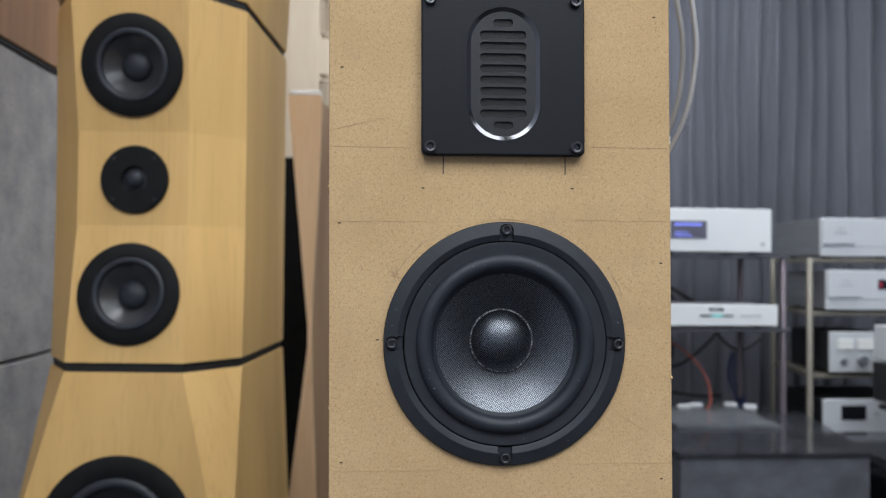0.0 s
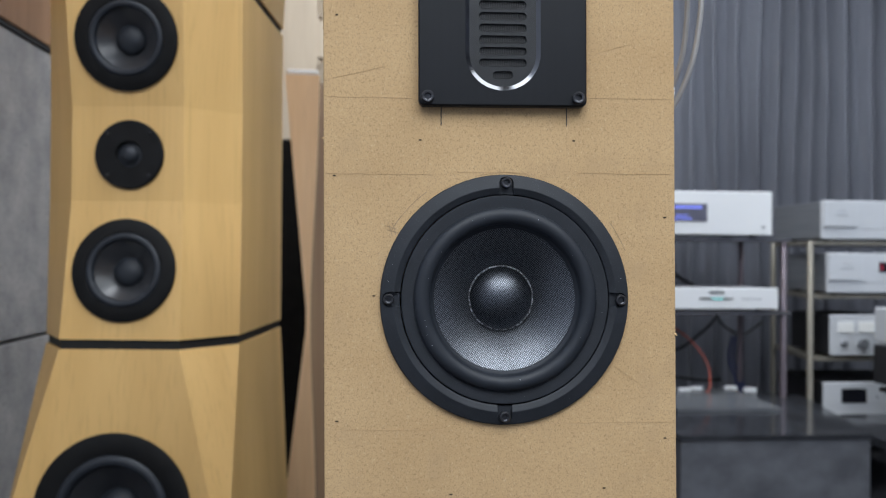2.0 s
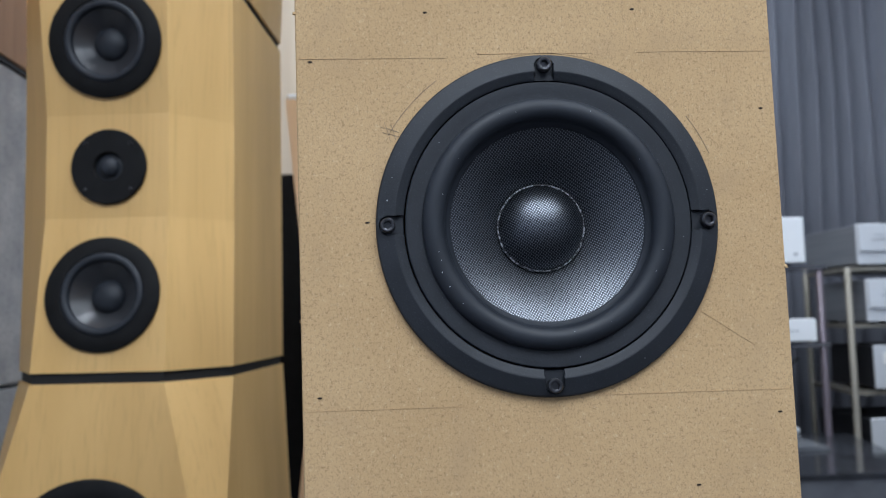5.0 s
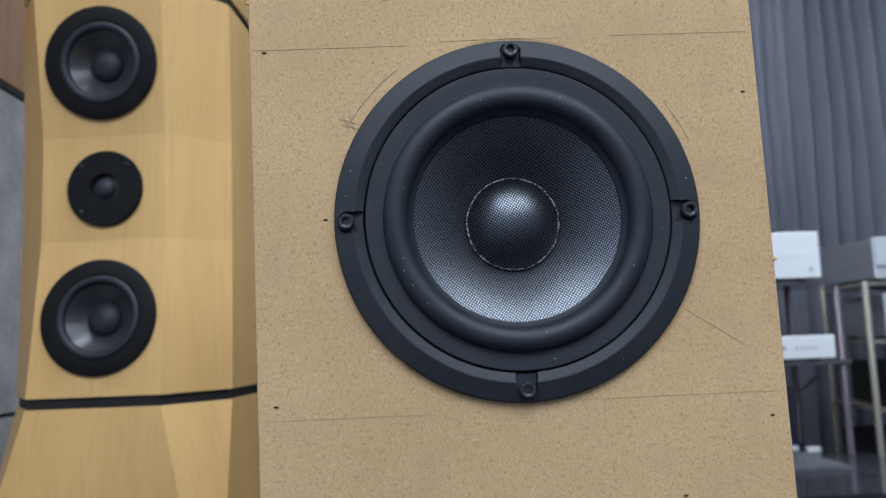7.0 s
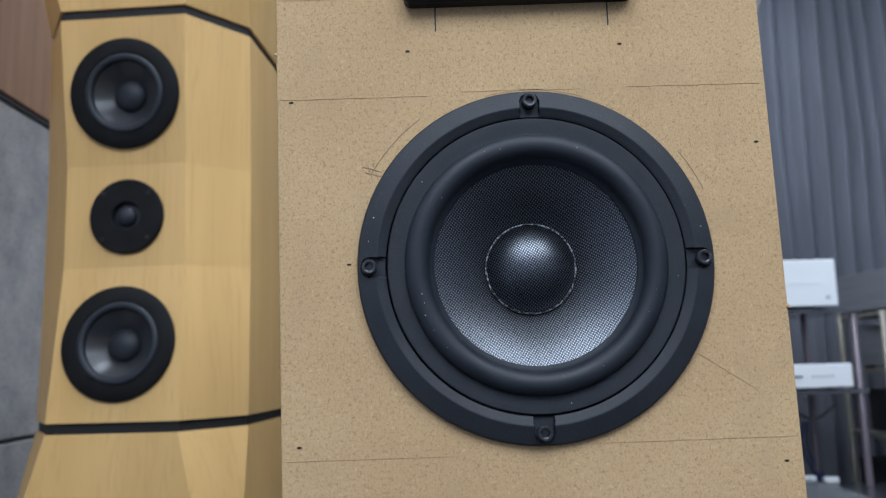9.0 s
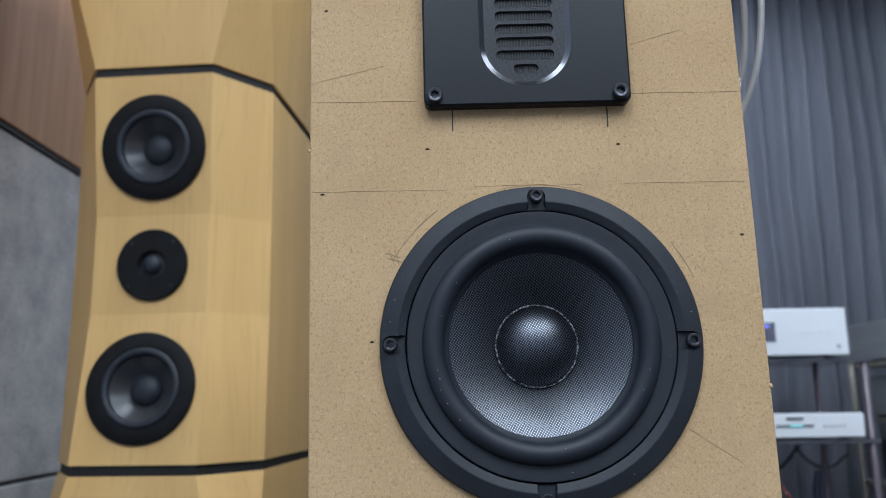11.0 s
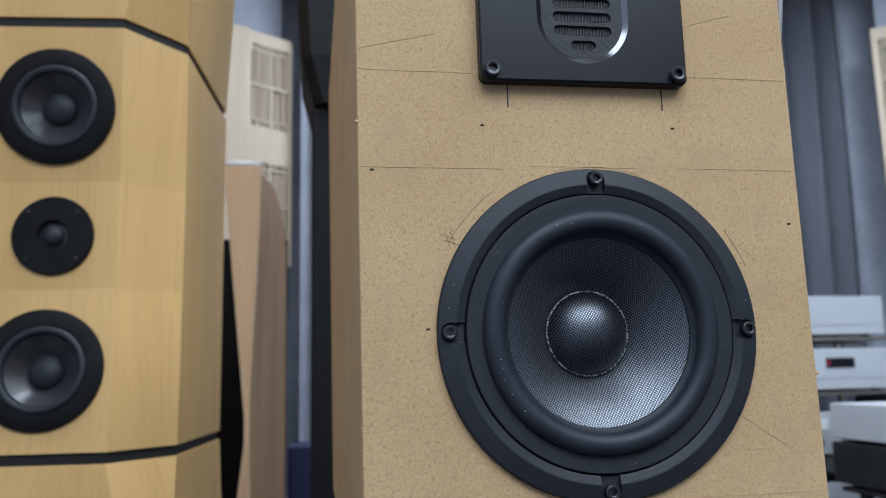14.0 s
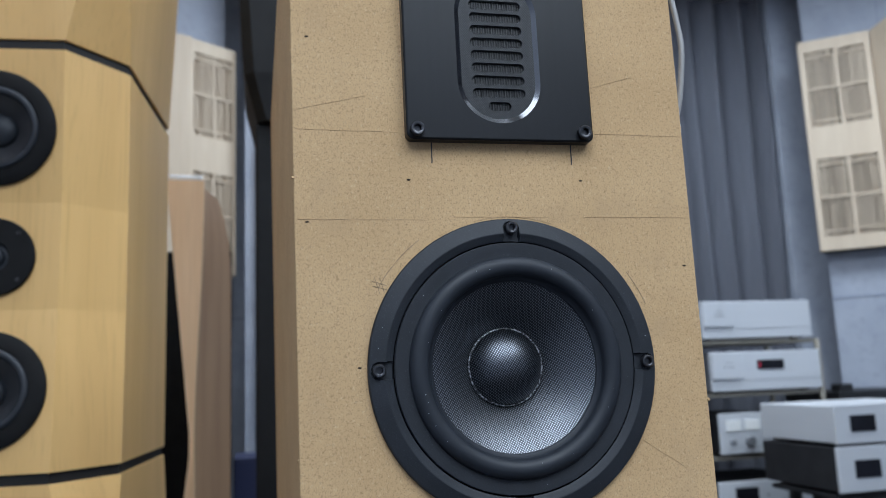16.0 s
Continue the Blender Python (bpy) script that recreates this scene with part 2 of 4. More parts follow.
CLEAR_GREY = mat("grey_acrylic", (0.10, 0.105, 0.115), 0.18, spec=0.55, second=(0.15, 0.155, 0.165), scale=(10, 10, 10))
MAUVE_POST = mat("mauve_metal_post", (0.24, 0.2, 0.23), 0.3, metal=0.5, second=(0.2, 0.17, 0.19), scale=(20, 20, 4))
BEIGE_POST = mat("champagne_post", (0.29, 0.265, 0.22), 0.4, metal=0.4, second=(0.24, 0.22, 0.185), scale=(20, 20, 4))
GRANITE = mat("black_granite", (0.022, 0.023, 0.027), 0.12, spec=0.6, second=(0.035, 0.037, 0.043), scale=(12, 12, 12), fine=(0.09, 0.09, 0.1),
              fine_scale=(150, 150, 150), fine_amount=0.35)
GRANITE_ROUGH = mat("dark_stone_side", (0.075, 0.078, 0.089), 0.55, second=(0.125, 0.13, 0.145), scale=(10, 10, 14), fine=(0.11, 0.11, 0.12),
                    fine_scale=(120, 120, 120), fine_amount=0.4, bump=0.3, bump_scale=(90, 90, 90))
CABLE_WHITE = mat("white_cable", (0.33, 0.325, 0.32), 0.4, second=(0.28, 0.275, 0.27), scale=(20, 20, 20))
CABLE_RED = mat("red_cable", (0.42, 0.10, 0.07), 0.4)
CABLE_BLACK = mat("black_cable", (0.015, 0.015, 0.016), 0.5)
CABLE_BLUE = mat("blue_cable", (0.04, 0.06, 0.2), 0.45)
PALE_GREY = mat("pale_grey_paint", (0.60, 0.61, 0.64), 0.5, second=(0.56, 0.57, 0.6), scale=(6, 6, 6))
NAVY = mat("navy_plastic", (0.02, 0.025, 0.07), 0.5)


# ---- helpers for building ----
def thing(name, label, category, m=None, group=""):
    ob = new(name)
    ob.empty_display_size = 0.05
    if m:
        ob.matrix_world = m
    return tagged(ob, label, category, group)


def part(name, bm, material, parent=None, label="", smooth=False):
    me = bpy.data.meshes.new(name)
    bmesh.ops.recalc_face_normals(bm, faces=bm.faces)
    bm.to_mesh(me)
    bm.free()
    me.materials.append(material)
    if smooth:
        for p in me.polygons:
            p.use_smooth = True
        me.set_sharp_from_angle(angle=radians(38 if smooth is True else smooth))
    ob = new(name, me)
    if parent:
        ob.parent = parent
    if label:
        ob["label"] = label
    return ob


def structure(name, bm, material, label="", smooth=False):
    ob = part(name, bm, material, None, label, smooth)
    ob["kind"] = "structure"
    return ob


def add_box(bm, x0, x1, y0, y1, z0, z1, bevel=0.0, seg=2):
    v = [bm.verts.new((x, y, z)) for x in (x0, x1) for y in (y0, y1) for z in (z0, z1)]
    fs = [bm.faces.new([v[i] for i in q]) for q in ((0, 1, 3, 2), (4, 6, 7, 5), (0, 4, 5, 1), (2, 3, 7, 6), (0, 2, 6, 4), (1, 5, 7, 3))]
    if bevel:
        es = list({e for f in fs for e in f.edges})
        bmesh.ops.bevel(bm, geom=es, offset=bevel, segments=seg, profile=0.5, affect="EDGES")
    return bm


def box(x0, x1, y0, y1, z0, z1, bevel=0.0, seg=2):
    return add_box(bmesh.new(), x0, x1, y0, y1, z0, z1, bevel, seg)


def lathe(profile, seg=96, caps=True):
    """Turn (radius, y) about the y axis."""
    bm = bmesh.new()
    rings = []
    for r, y in profile:
        if r < 1e-6:
            rings.append([bm.verts.new((0, y, 0))])
        else:
            rings.append([bm.verts.new((r * math.cos(a), y, r * math.sin(a))) for a in (2 * math.pi * i / seg for i in range(seg))])
    for a, b in zip(rings, rings[1:]):
        for i in range(seg):
            j = (i + 1) % seg
            if len(a) == 1 and len(b) > 1:
                bm.faces.new((a[0], b[j], b[i]))
            elif len(b) == 1 and len(a) > 1:
                bm.faces.new((a[i], a[j], b[0]))
            elif len(a) > 1:
                bm.faces.new((a[i], a[j], b[j], b[i]))
    return bm


def rect_loop(x0, x1, z0, z1, r, n=6):
    pts = []
    for cx, cz, a0 in ((x1 - r, z1 - r, 0), (x0 + r, z1 - r, 90), (x0 + r, z0 + r, 180), (x1 - r, z0 + r, 270)):
        for i in range(n + 1):
            a = radians(a0 + 90 * i / n)
            pts.append((cx + r * math.cos(a), cz + r * math.sin(a)))
    return pts


def plate(outer, holes, y0, y1):
    """A flat plate in x and z with holes through it, from y0 to y1."""
    bm = bmesh.new()
    edges = []
    for loop in (outer, *holes):
        vs = [bm.verts.new((x, y0, z)) for x, z in loop]
        edges += [bm.edges.new((vs[i], vs[(i + 1) % len(vs)])) for i in range(len(vs))]
    bmesh.ops.triangle_fill(bm, use_beauty=True, use_dissolve=False, edges=edges)
    res = bmesh.ops.extrude_face_region(bm, geom=bm.faces[:])
    bmesh.ops.translate(bm, verts=[g for g in res["geom"] if isinstance(g, bmesh.types.BMVert)], vec=(0, y1 - y0, 0))
    return bm


def loop_wall(a, ya, b, yb):
    """A band between two loops of equal count."""
    bm = bmesh.new()
    va = [bm.verts.new((x, ya, z)) for x, z in a]
    vb = [bm.verts.new((x, yb, z)) for x, z in b]
    for i in range(len(va)):
        j = (i + 1) % len(va)
        bm.faces.new((va[i], va[j], vb[j], vb[i]))
    return bm


def loft(sections):
    """Closed solid through polygons of equal count: [(z, [(x, y), ...]), ...]."""
    bm = bmesh.new()
    rings = [[bm.verts.new((x, y, z)) for x, y in poly] for z, poly in sections]
    for a, b in zip(rings, rings[1:]):
        for i in range(len(a)):
            j = (i + 1) % len(a)
            bm.faces.new((a[i], a[j], b[j], b[i]))
    bm.faces.new(rings[0])
    bm.faces.new(rings[-1])
    return bm


def tube(name, points, radius, material, parent=None):
    cu = bpy.data.curves.new(name, "CURVE")
    cu.dimensions, cu.bevel_depth, cu.bevel_resolution, cu.resolution_u = "3D", radius, 3, 10
    sp = cu.splines.new("BEZIER")
    sp.bezier_points.add(len(points) - 1)
    for p, co in zip(sp.bezier_points, points):
        p.co = co
        p.handle_left_type = p.handle_right_type = "AUTO"
    tmp = bpy.data.objects.new(name, cu)
    scene.collection.objects.link(tmp)
    me = bpy.data.meshes.new_from_object(tmp.evaluated_get(bpy.context.evaluated_depsgraph_get()))
    bpy.data.objects.remove(tmp)
    bpy.data.curves.remove(cu)
    me.materials.clear()
    me.materials.append(material)
    for p in me.polygons:
        p.use_smooth = True
    ob = new(name, me)
    if parent:
        ob.parent = parent
    return ob


def screw_mesh(r=0.0036, h=0.0035):
    """A socket-head screw facing -y, its head's foot at y = 0."""
    bm = lathe([(r, 0), (r, -h + 0.0006), (r - 0.0006, -h), (r * 0.62, -h)], 24)
    angles = [2 * math.pi * i / 24 for i in range(24)]
    reach = [r * 0.55 * math.cos(math.pi / 6) / math.cos((a + math.pi / 6) % (math.pi / 3) - math.pi / 6) for a in angles]
    rings = [[bm.verts.new((k * math.cos(a), y, k * math.sin(a))) for k, a in zip(ks, angles)]
             for ks, y in (([r * 0.62] * 24, -h), (reach, -h + 0.0003), ([k * 0.96 for k in reach], -h + 0.0024))]
    for va, vb in zip(rings, rings[1:]):
        for i in range(24):
            j = (i + 1) % 24
            bm.faces.new((va[i], va[j], vb[j], vb[i]))
    bm.faces.new(rings[-1])
    bmesh.ops.remove_doubles(bm, verts=bm.verts, dist=1e-6)
    return bm


# ---- room ----
structure("floor", box(-0.95, 3.7, -2.6, 4.0, -0.1, 0.0), FLOOR, "dark grey carpet floor")
structure("ceiling", box(-0.95, 3.7, -2.6, 4.0, 2.8, 2.9), CEILING, "plain white ceiling")
structure("wall_back", box(-0.95, 3.7, 3.85, 4.0, 0, 2.8), WALL, "pale blue-grey painted block wall")
structure("wall_left", box(-1.05, -0.87, -2.6, 4.0, 0, 2.8), WALL, "pale blue-grey painted wall")
structure("wall_right", box(3.55, 3.7, -2.6, 3.85, 0, 2.8), WALL, "pale blue-grey painted wall")
structure("wall_front", box(-0.87, 3.55, -2.75, -2.6, 0, 2.8), WALL, "pale blue-grey painted wall")


def wall_joints():
    bm = bmesh.new()
    for z in (0.55, 1.16, 1.77, 2.38):
        add_box(bm, -0.87, 3.55, 3.846, 3.852, z - 0.004, z + 0.004)
    ob = structure("trim", bm, JOINT, "thin grey joints between wall blocks")
    return ob


wall_joints()


def felt_wall():
    t = thing("acoustic_wall_panel", "grey felt acoustic panels below a brown wood panel", "wall panel")
    for y0, y1 in ((0.9, 3.3),):
        for z0, z1 in ((0.02, 0.688), (0.697, 1.405)):
            part("felt_panel", box(-0.87, -0.835, y0, y1, z0, z1, 0.004), FELT_GREY, t, "mottled grey felt panel")
        part("wood_panel", box(-0.87, -0.825, y0, y1, 1.418, 2.5, 0.003), PANEL_WOOD, t, "reddish-brown wood panel")
    # Black strip put in as the shadow beneath the proud wood panel
    part("shadow_strip", box(-0.87, -0.83, 0.9, 3.3, 1.406, 1.417), GAP, t, "black strip standing in for the wood panel's shadow")


felt_wall()


def curtain(x0, x1, y):
    random.seed(4)
    bm = bmesh.new()
    n = 420
    rows = (0.03, 0.6, 1.2, 1.8, 2.4, 2.76)
    grid = []
    phase = 0.0
    ph = []
    for i in range(n + 1):
        ph.append(phase)
        u = i / n
        phase += 2 * math.pi * (x1 - x0) / n / (0.105 + 0.035 * math.sin(5.1 * u * 3 + 1) + 0.02 * math.sin(23 * u))
    for zi, z in enumerate(rows):
        row = []
        k = 0.75 + 0.25 * (z / 2.8)
        for i in range(n + 1):
            x = x0 + (x1 - x0) * i / n + 0.010 * math.sin(3.0 * z + i * 0.05)
            d = 0.038 * k * (math.sin(ph[i] + 0.15 * math.sin(2.5 * z)) + 0.3 * math.sin(2 * ph[i] + 0.7))
            row.append(bm.verts.new((x, y + d, z)))
        grid.append(row)
    for a, b in zip(grid, grid[1:]):
        for i in range(n):
            bm.faces.new((a[i], a[i + 1], b[i + 1], b[i]))
    bmesh.ops.solidify(bm, geom=bm.faces[:], thickness=0.003)
    ob = part("curtain", bm, CURTAIN, smooth=True)
    tagged(ob, "heavy grey curtain in vertical folds before the wall", "curtain")


curtain(0.32, 2.60, 3.66)


# ---- diffusers in the corners ----
def diffuser(m, w, h, wing, label):
    """Beige wooden panel, front to -y, base corner at its left foot; wing: the plain board beside it as (x, y) from a to b."""
    t = thing("sound_diffuser", label, "diffuser", m, "sound diffusers")
    holes = []
    for base in (0.062, 0.580):
        for x0, x1 in ((0.075, 0.495), (0.535, 0.915)):
            for z0, z1 in ((0.0, 0.026), (0.032, 0.178), (0.187, 0.334), (0.340, 0.364)):
                holes.append((x0 * w, x1 * w, (base + z0) * h, (base + z1) * h))
    part("frame", plate([(0, 0), (w, 0), (w, h), (0, h)], [[(a, c), (b, c), (b, d), (a, d)] for a, b, c, d in holes], 0, 0.02), BEIGE, t)
    part("body", box(0, w, 0.09, 0.1, 0, h), BEIGE_SHADE, t, "backing board with the wells' shade painted in")
    for x0, x1 in ((0, 0.012), (w - 0.012, w)):
        part("side_board", box(x0, x1, 0.0205, 0.0895, 0, h), BEIGE, t)
    (ax, ay), (bx, by) = wing
    n = Vector((by - ay, ax - bx)).normalized() * 0.012
    plan = [(ax, ay), (bx, by), (bx + n.x, by + n.y), (ax + n.x, ay + n.y)]
    part("wing_board", loft([(0, plan), (h, plan)]), BEIGE, t, "plain tan board set at an angle")
    random.seed(7)
    shared = {}
    for a, b, c, d in holes:
        x = a + 0.001
        tall = round(d - c, 4)
        while x < b - 0.003:
            wd, dep = random.choice((0.003, 0.004, 0.005)), random.choice((0.002, 0.004, 0.012))
            if x + wd > b:
                break
            key = (wd, dep, tall)
            if key in shared:
                o = new("slat", shared[key])
                o.parent = t
            else:
                o = part("slat", box(0, wd, dep, 0.088, 0, tall), BEIGE, t)
                shared[key] = o.data
            o.location = (x, 0, c)
            x += wd + random.choice((0.003, 0.0045, 0.006))
    return t


RIGHT_CORNER, LEFT_CORNER = pose(2.505, 3.33, 0, 0, 0, -37), pose(-0.287, 3.384, 0, 0, 0, 34.5)
for wname, m, a, b in (("wall_corner_right", RIGHT_CORNER, 0.03, 1.0), ("wall_corner_left", LEFT_CORNER, -0.40, 0.22)):
    structure(wname, box(a, b, 0.1005, 0.16, 0, 2.8), WALL, "pale blue-grey painted angled corner wall").matrix_world = m
bm = bmesh.new()
for z in (0.55, 1.16, 1.77, 2.38):
    add_box(bm, 0.03, 1.0, 0.0975, 0.1003, z - 0.004, z + 0.004)
for x in (0.36, 0.76):
    add_box(bm, x - 0.003, x + 0.003, 0.0985, 0.1003, 0, 2.8)
structure("trim", bm, JOINT, "thin grey joints between wall blocks").matrix_world = RIGHT_CORNER
structure("wall_return", box(2.56, 2.80, 3.60, 3.85, 0, 2.8), WALL, "pale blue-grey painted wall beside the curtain")
structure("wall_pilaster", box(-0.075, 0.30, 3.45, 3.85, 0, 2.8), WALL, "pale blue-grey painted pilaster")
ob = thing("wall_conduit", "thin grey conduit running up the pilaster", "pipe")
part("pipe", box(-0.035, -0.018, 3.437, 3.4495, 0.0, 2.8, 0.005), mat("conduit_paint", (0.17, 0.185, 0.225), 0.6), ob)
diffuser(RIGHT_CORNER @ pose(0, 0, 1.371), 0.305, 1.014, ((0.318, 0.02), (0.40, -0.15)), "beige slatted wooden diffuser panel in the room corner")
diffuser(LEFT_CORNER @ pose(0, 0, 1.306), 0.212, 0.963, ((-0.170, 0.026), (-0.001, 0.0)), "beige slatted wooden diffuser panel beyond the tan speaker")


# ---- raw cabinet with its two drivers ----
CX, CZ = 0.1142, 0.868
FACE = 0.6


def stroke(pts, width, y, thick=0.00018):
    """A thin drawn line in the plane of the front, one strip through (x, z) points."""
    bm = bmesh.new()
    rings = []
    for i, (x, z) in enumerate(pts):
        (xa, za), (xb, zb) = pts[max(i - 1, 0)], pts[min(i + 1, len(pts) - 1)]
        n = Vector((-(zb - za), xb - xa)).normalized() * width / 2
        rings.append([bm.verts.new(c) for c in ((x + n.x, y + 0.0004, z + n.y), (x + n.x, y - thick, z + n.y), (x - n.x, y - thick, z - n.y), (x - n.x, y + 0.0004, z - n.y))])
    for p, q in zip(rings, rings[1:]):
        for i in range(4):
            j = (i + 1) % 4
            bm.faces.new((p[i], p[j], q[j], q[i]))
    bm.faces.new(rings[0])
    bm.faces.new(rings[-1])
    return bm


def raw_cabinet():
    t = thing("speaker_cabinet", "unfinished raw fibreboard speaker cabinet with pencil marks, on a stand", "speaker cabinet")
    t.matrix_world = pose(0.1124, FACE, CZ, 0, -0.6, 0)
    w, z0, z1, back = 0.1190, 0.7275 - CZ, 1.19 - CZ, 0.55
    wof = [(0.0023 + 0.0745 * math.cos(2 * math.pi * i / 72), 0.0745 * math.sin(2 * math.pi * i / 72)) for i in range(72)]
    twt = rect_loop(-0.048, 0.042, 0.140, 0.232, 0.01)
    bm = plate([(-w, z0), (w, z0), (w, z1), (-w, z1)], [wof, twt], 0, 0.018)
    front_edges = [e for e in bm.edges if e.is_manifold and all(v.co.y < 1e-5 for v in e.verts) and
                   (all(abs(abs(v.co.x) - w) < 1e-5 for v in e.verts) or all(min(abs(v.co.z - z0), abs(v.co.z - z1)) < 1e-5 for v in e.verts))]
    bmesh.ops.bevel(bm, geom=front_edges, offset=0.0008, segments=2, profile=0.5, affect="EDGES")
    part("front_panel", bm, MDF, t)
    part("side_panel", box(-w, -w + 0.018, 0.0185, back, z0, z1, 0.0006), MDF, t)
    part("side_panel", box(w - 0.018, w, 0.0185, back, z0, z1, 0.0006), MDF, t)
    part("bottom_panel", box(-w + 0.018, w - 0.018, 0.0185, back, z0, z0 + 0.018), MDF, t)
    part("top_panel", box(-w + 0.018, w - 0.018, 0.0185, back, z1 - 0.018, z1), MDF, t)
    part("back_panel", box(-w + 0.018, w - 0.018, back - 0.018, back, z0 + 0.018, z1 - 0.018), MDF, t)
    # pencil lines
    rnd = random.Random(3)

    def wobble(x0, z0_, x1_, z1_, width, material, name="pencil_line"):
        n = 10
        pts = [(x0 + (x1_ - x0) * i / n + rnd.uniform(-1, 1) * 0.00012, z0_ + (z1_ - z0_) * i / n + rnd.uniform(-1, 1) * 0.00012) for i in range(n + 1)]
        part(name, stroke(pts, width, 0), material, t)

    for a, b, z in ((-0.1175, -0.045, 0.0845), (-0.03, 0.028, 0.0855), (0.05, 0.116, 0.0850), (-0.1175, -0.060, 0.1355), (0.058, 0.117, 0.1362), (-0.117, -0.040, -0.0860), (0.02, 0.116, -0.0835)):
        wobble(a, z, b, z - 0.0006, 0.00022, PENCIL)
    for x in (-0.0406, 0.0444):
        wobble(x, 0.1298, x - 0.0002, 0.1168, 0.0007, INK, "ink_line")
    for r, a0, a1 in ((0.0895, 126, 149), (0.0880, 22, 36), (0.0868, 196, 231), (0.0853, 72, 104)):
        pts = [(r * math.cos(radians(a0 + (a1 - a0) * i / 16)) + 0.0023, r * math.sin(radians(a0 + (a1 - a0) * i / 16))) for i in range(17)]
        part("pencil_arc", stroke(pts, 0.00028, 0), PENCIL_DARK if r > 0.0875 else PENCIL, t)
    wobble(-0.0785, 0.050, -0.0695, 0.047, 0.00022, PENCIL_DARK)
    wobble(-0.0775, 0.047, -0.0685, 0.0445, 0.00022, PENCIL_DARK)
    wobble(-0.0765, 0.0525, -0.0735, 0.0425, 0.00022, PENCIL_DARK)
    wobble(-0.0735, 0.0515, -0.0710, 0.0430, 0.00022, PENCIL_DARK)
    wobble(0.060, 0.165, 0.088, 0.173, 0.00015, PENCIL)
    wobble(-0.116, 0.147, -0.078, 0.156, 0.00015, PENCIL)
    wobble(0.075, -0.045, 0.100, -0.062, 0.00015, PENCIL)
    # nail holes
    for x, z in ((-0.0548, 0.1070), (0.0492, 0.1070), (-0.1120, 0.0830), (0.1117, 0.0550), (-0.1107, -0.0800), (0.1111, -0.0950), (0.108, 0.228), (-0.0350, -0.130),
                 (0.0690, -0.128), (-0.086, 0.003), (-0.110, 0.19)):
        bm = lathe([(0.0, -0.0003), (0.0007, -0.0003), (0.00075, 0.0004)], 10)
        bmesh.ops.scale(bm, vec=(1.6, 1, 0.65), verts=bm.verts)
        bmesh.ops.translate(bm, vec=(x, 0, z), verts=bm.verts)
        part("nail_hole", bm, HOLE, t, "dark nail hole")
    # chips of fibre along the edges
    for k in range(14):
        zc = rnd.uniform(z0 + 0.01, z1 - 0.03)
        bm = bmesh.new()
        bmesh.ops.create_icosphere(bm, subdivisions=1, radius=rnd.uniform(0.0006, 0.0014))
        for v in bm.verts:
            v.co *= rnd.uniform(0.6, 1.2)
        bmesh.ops.translate(bm, vec=(rnd.choice((-w, w)), rnd.uniform(0.0, 0.004), zc), verts=bm.verts)
        part("fibre_chip", bm, MDF, t)
    bm = box(w - 0.0005, w + 0.0012, 0.002, 0.004, 0.139, 0.1445, 0.0004)
    part("paper_scrap", bm, CEILING, t, "torn white paper scrap")
    return t


raw_cabinet()


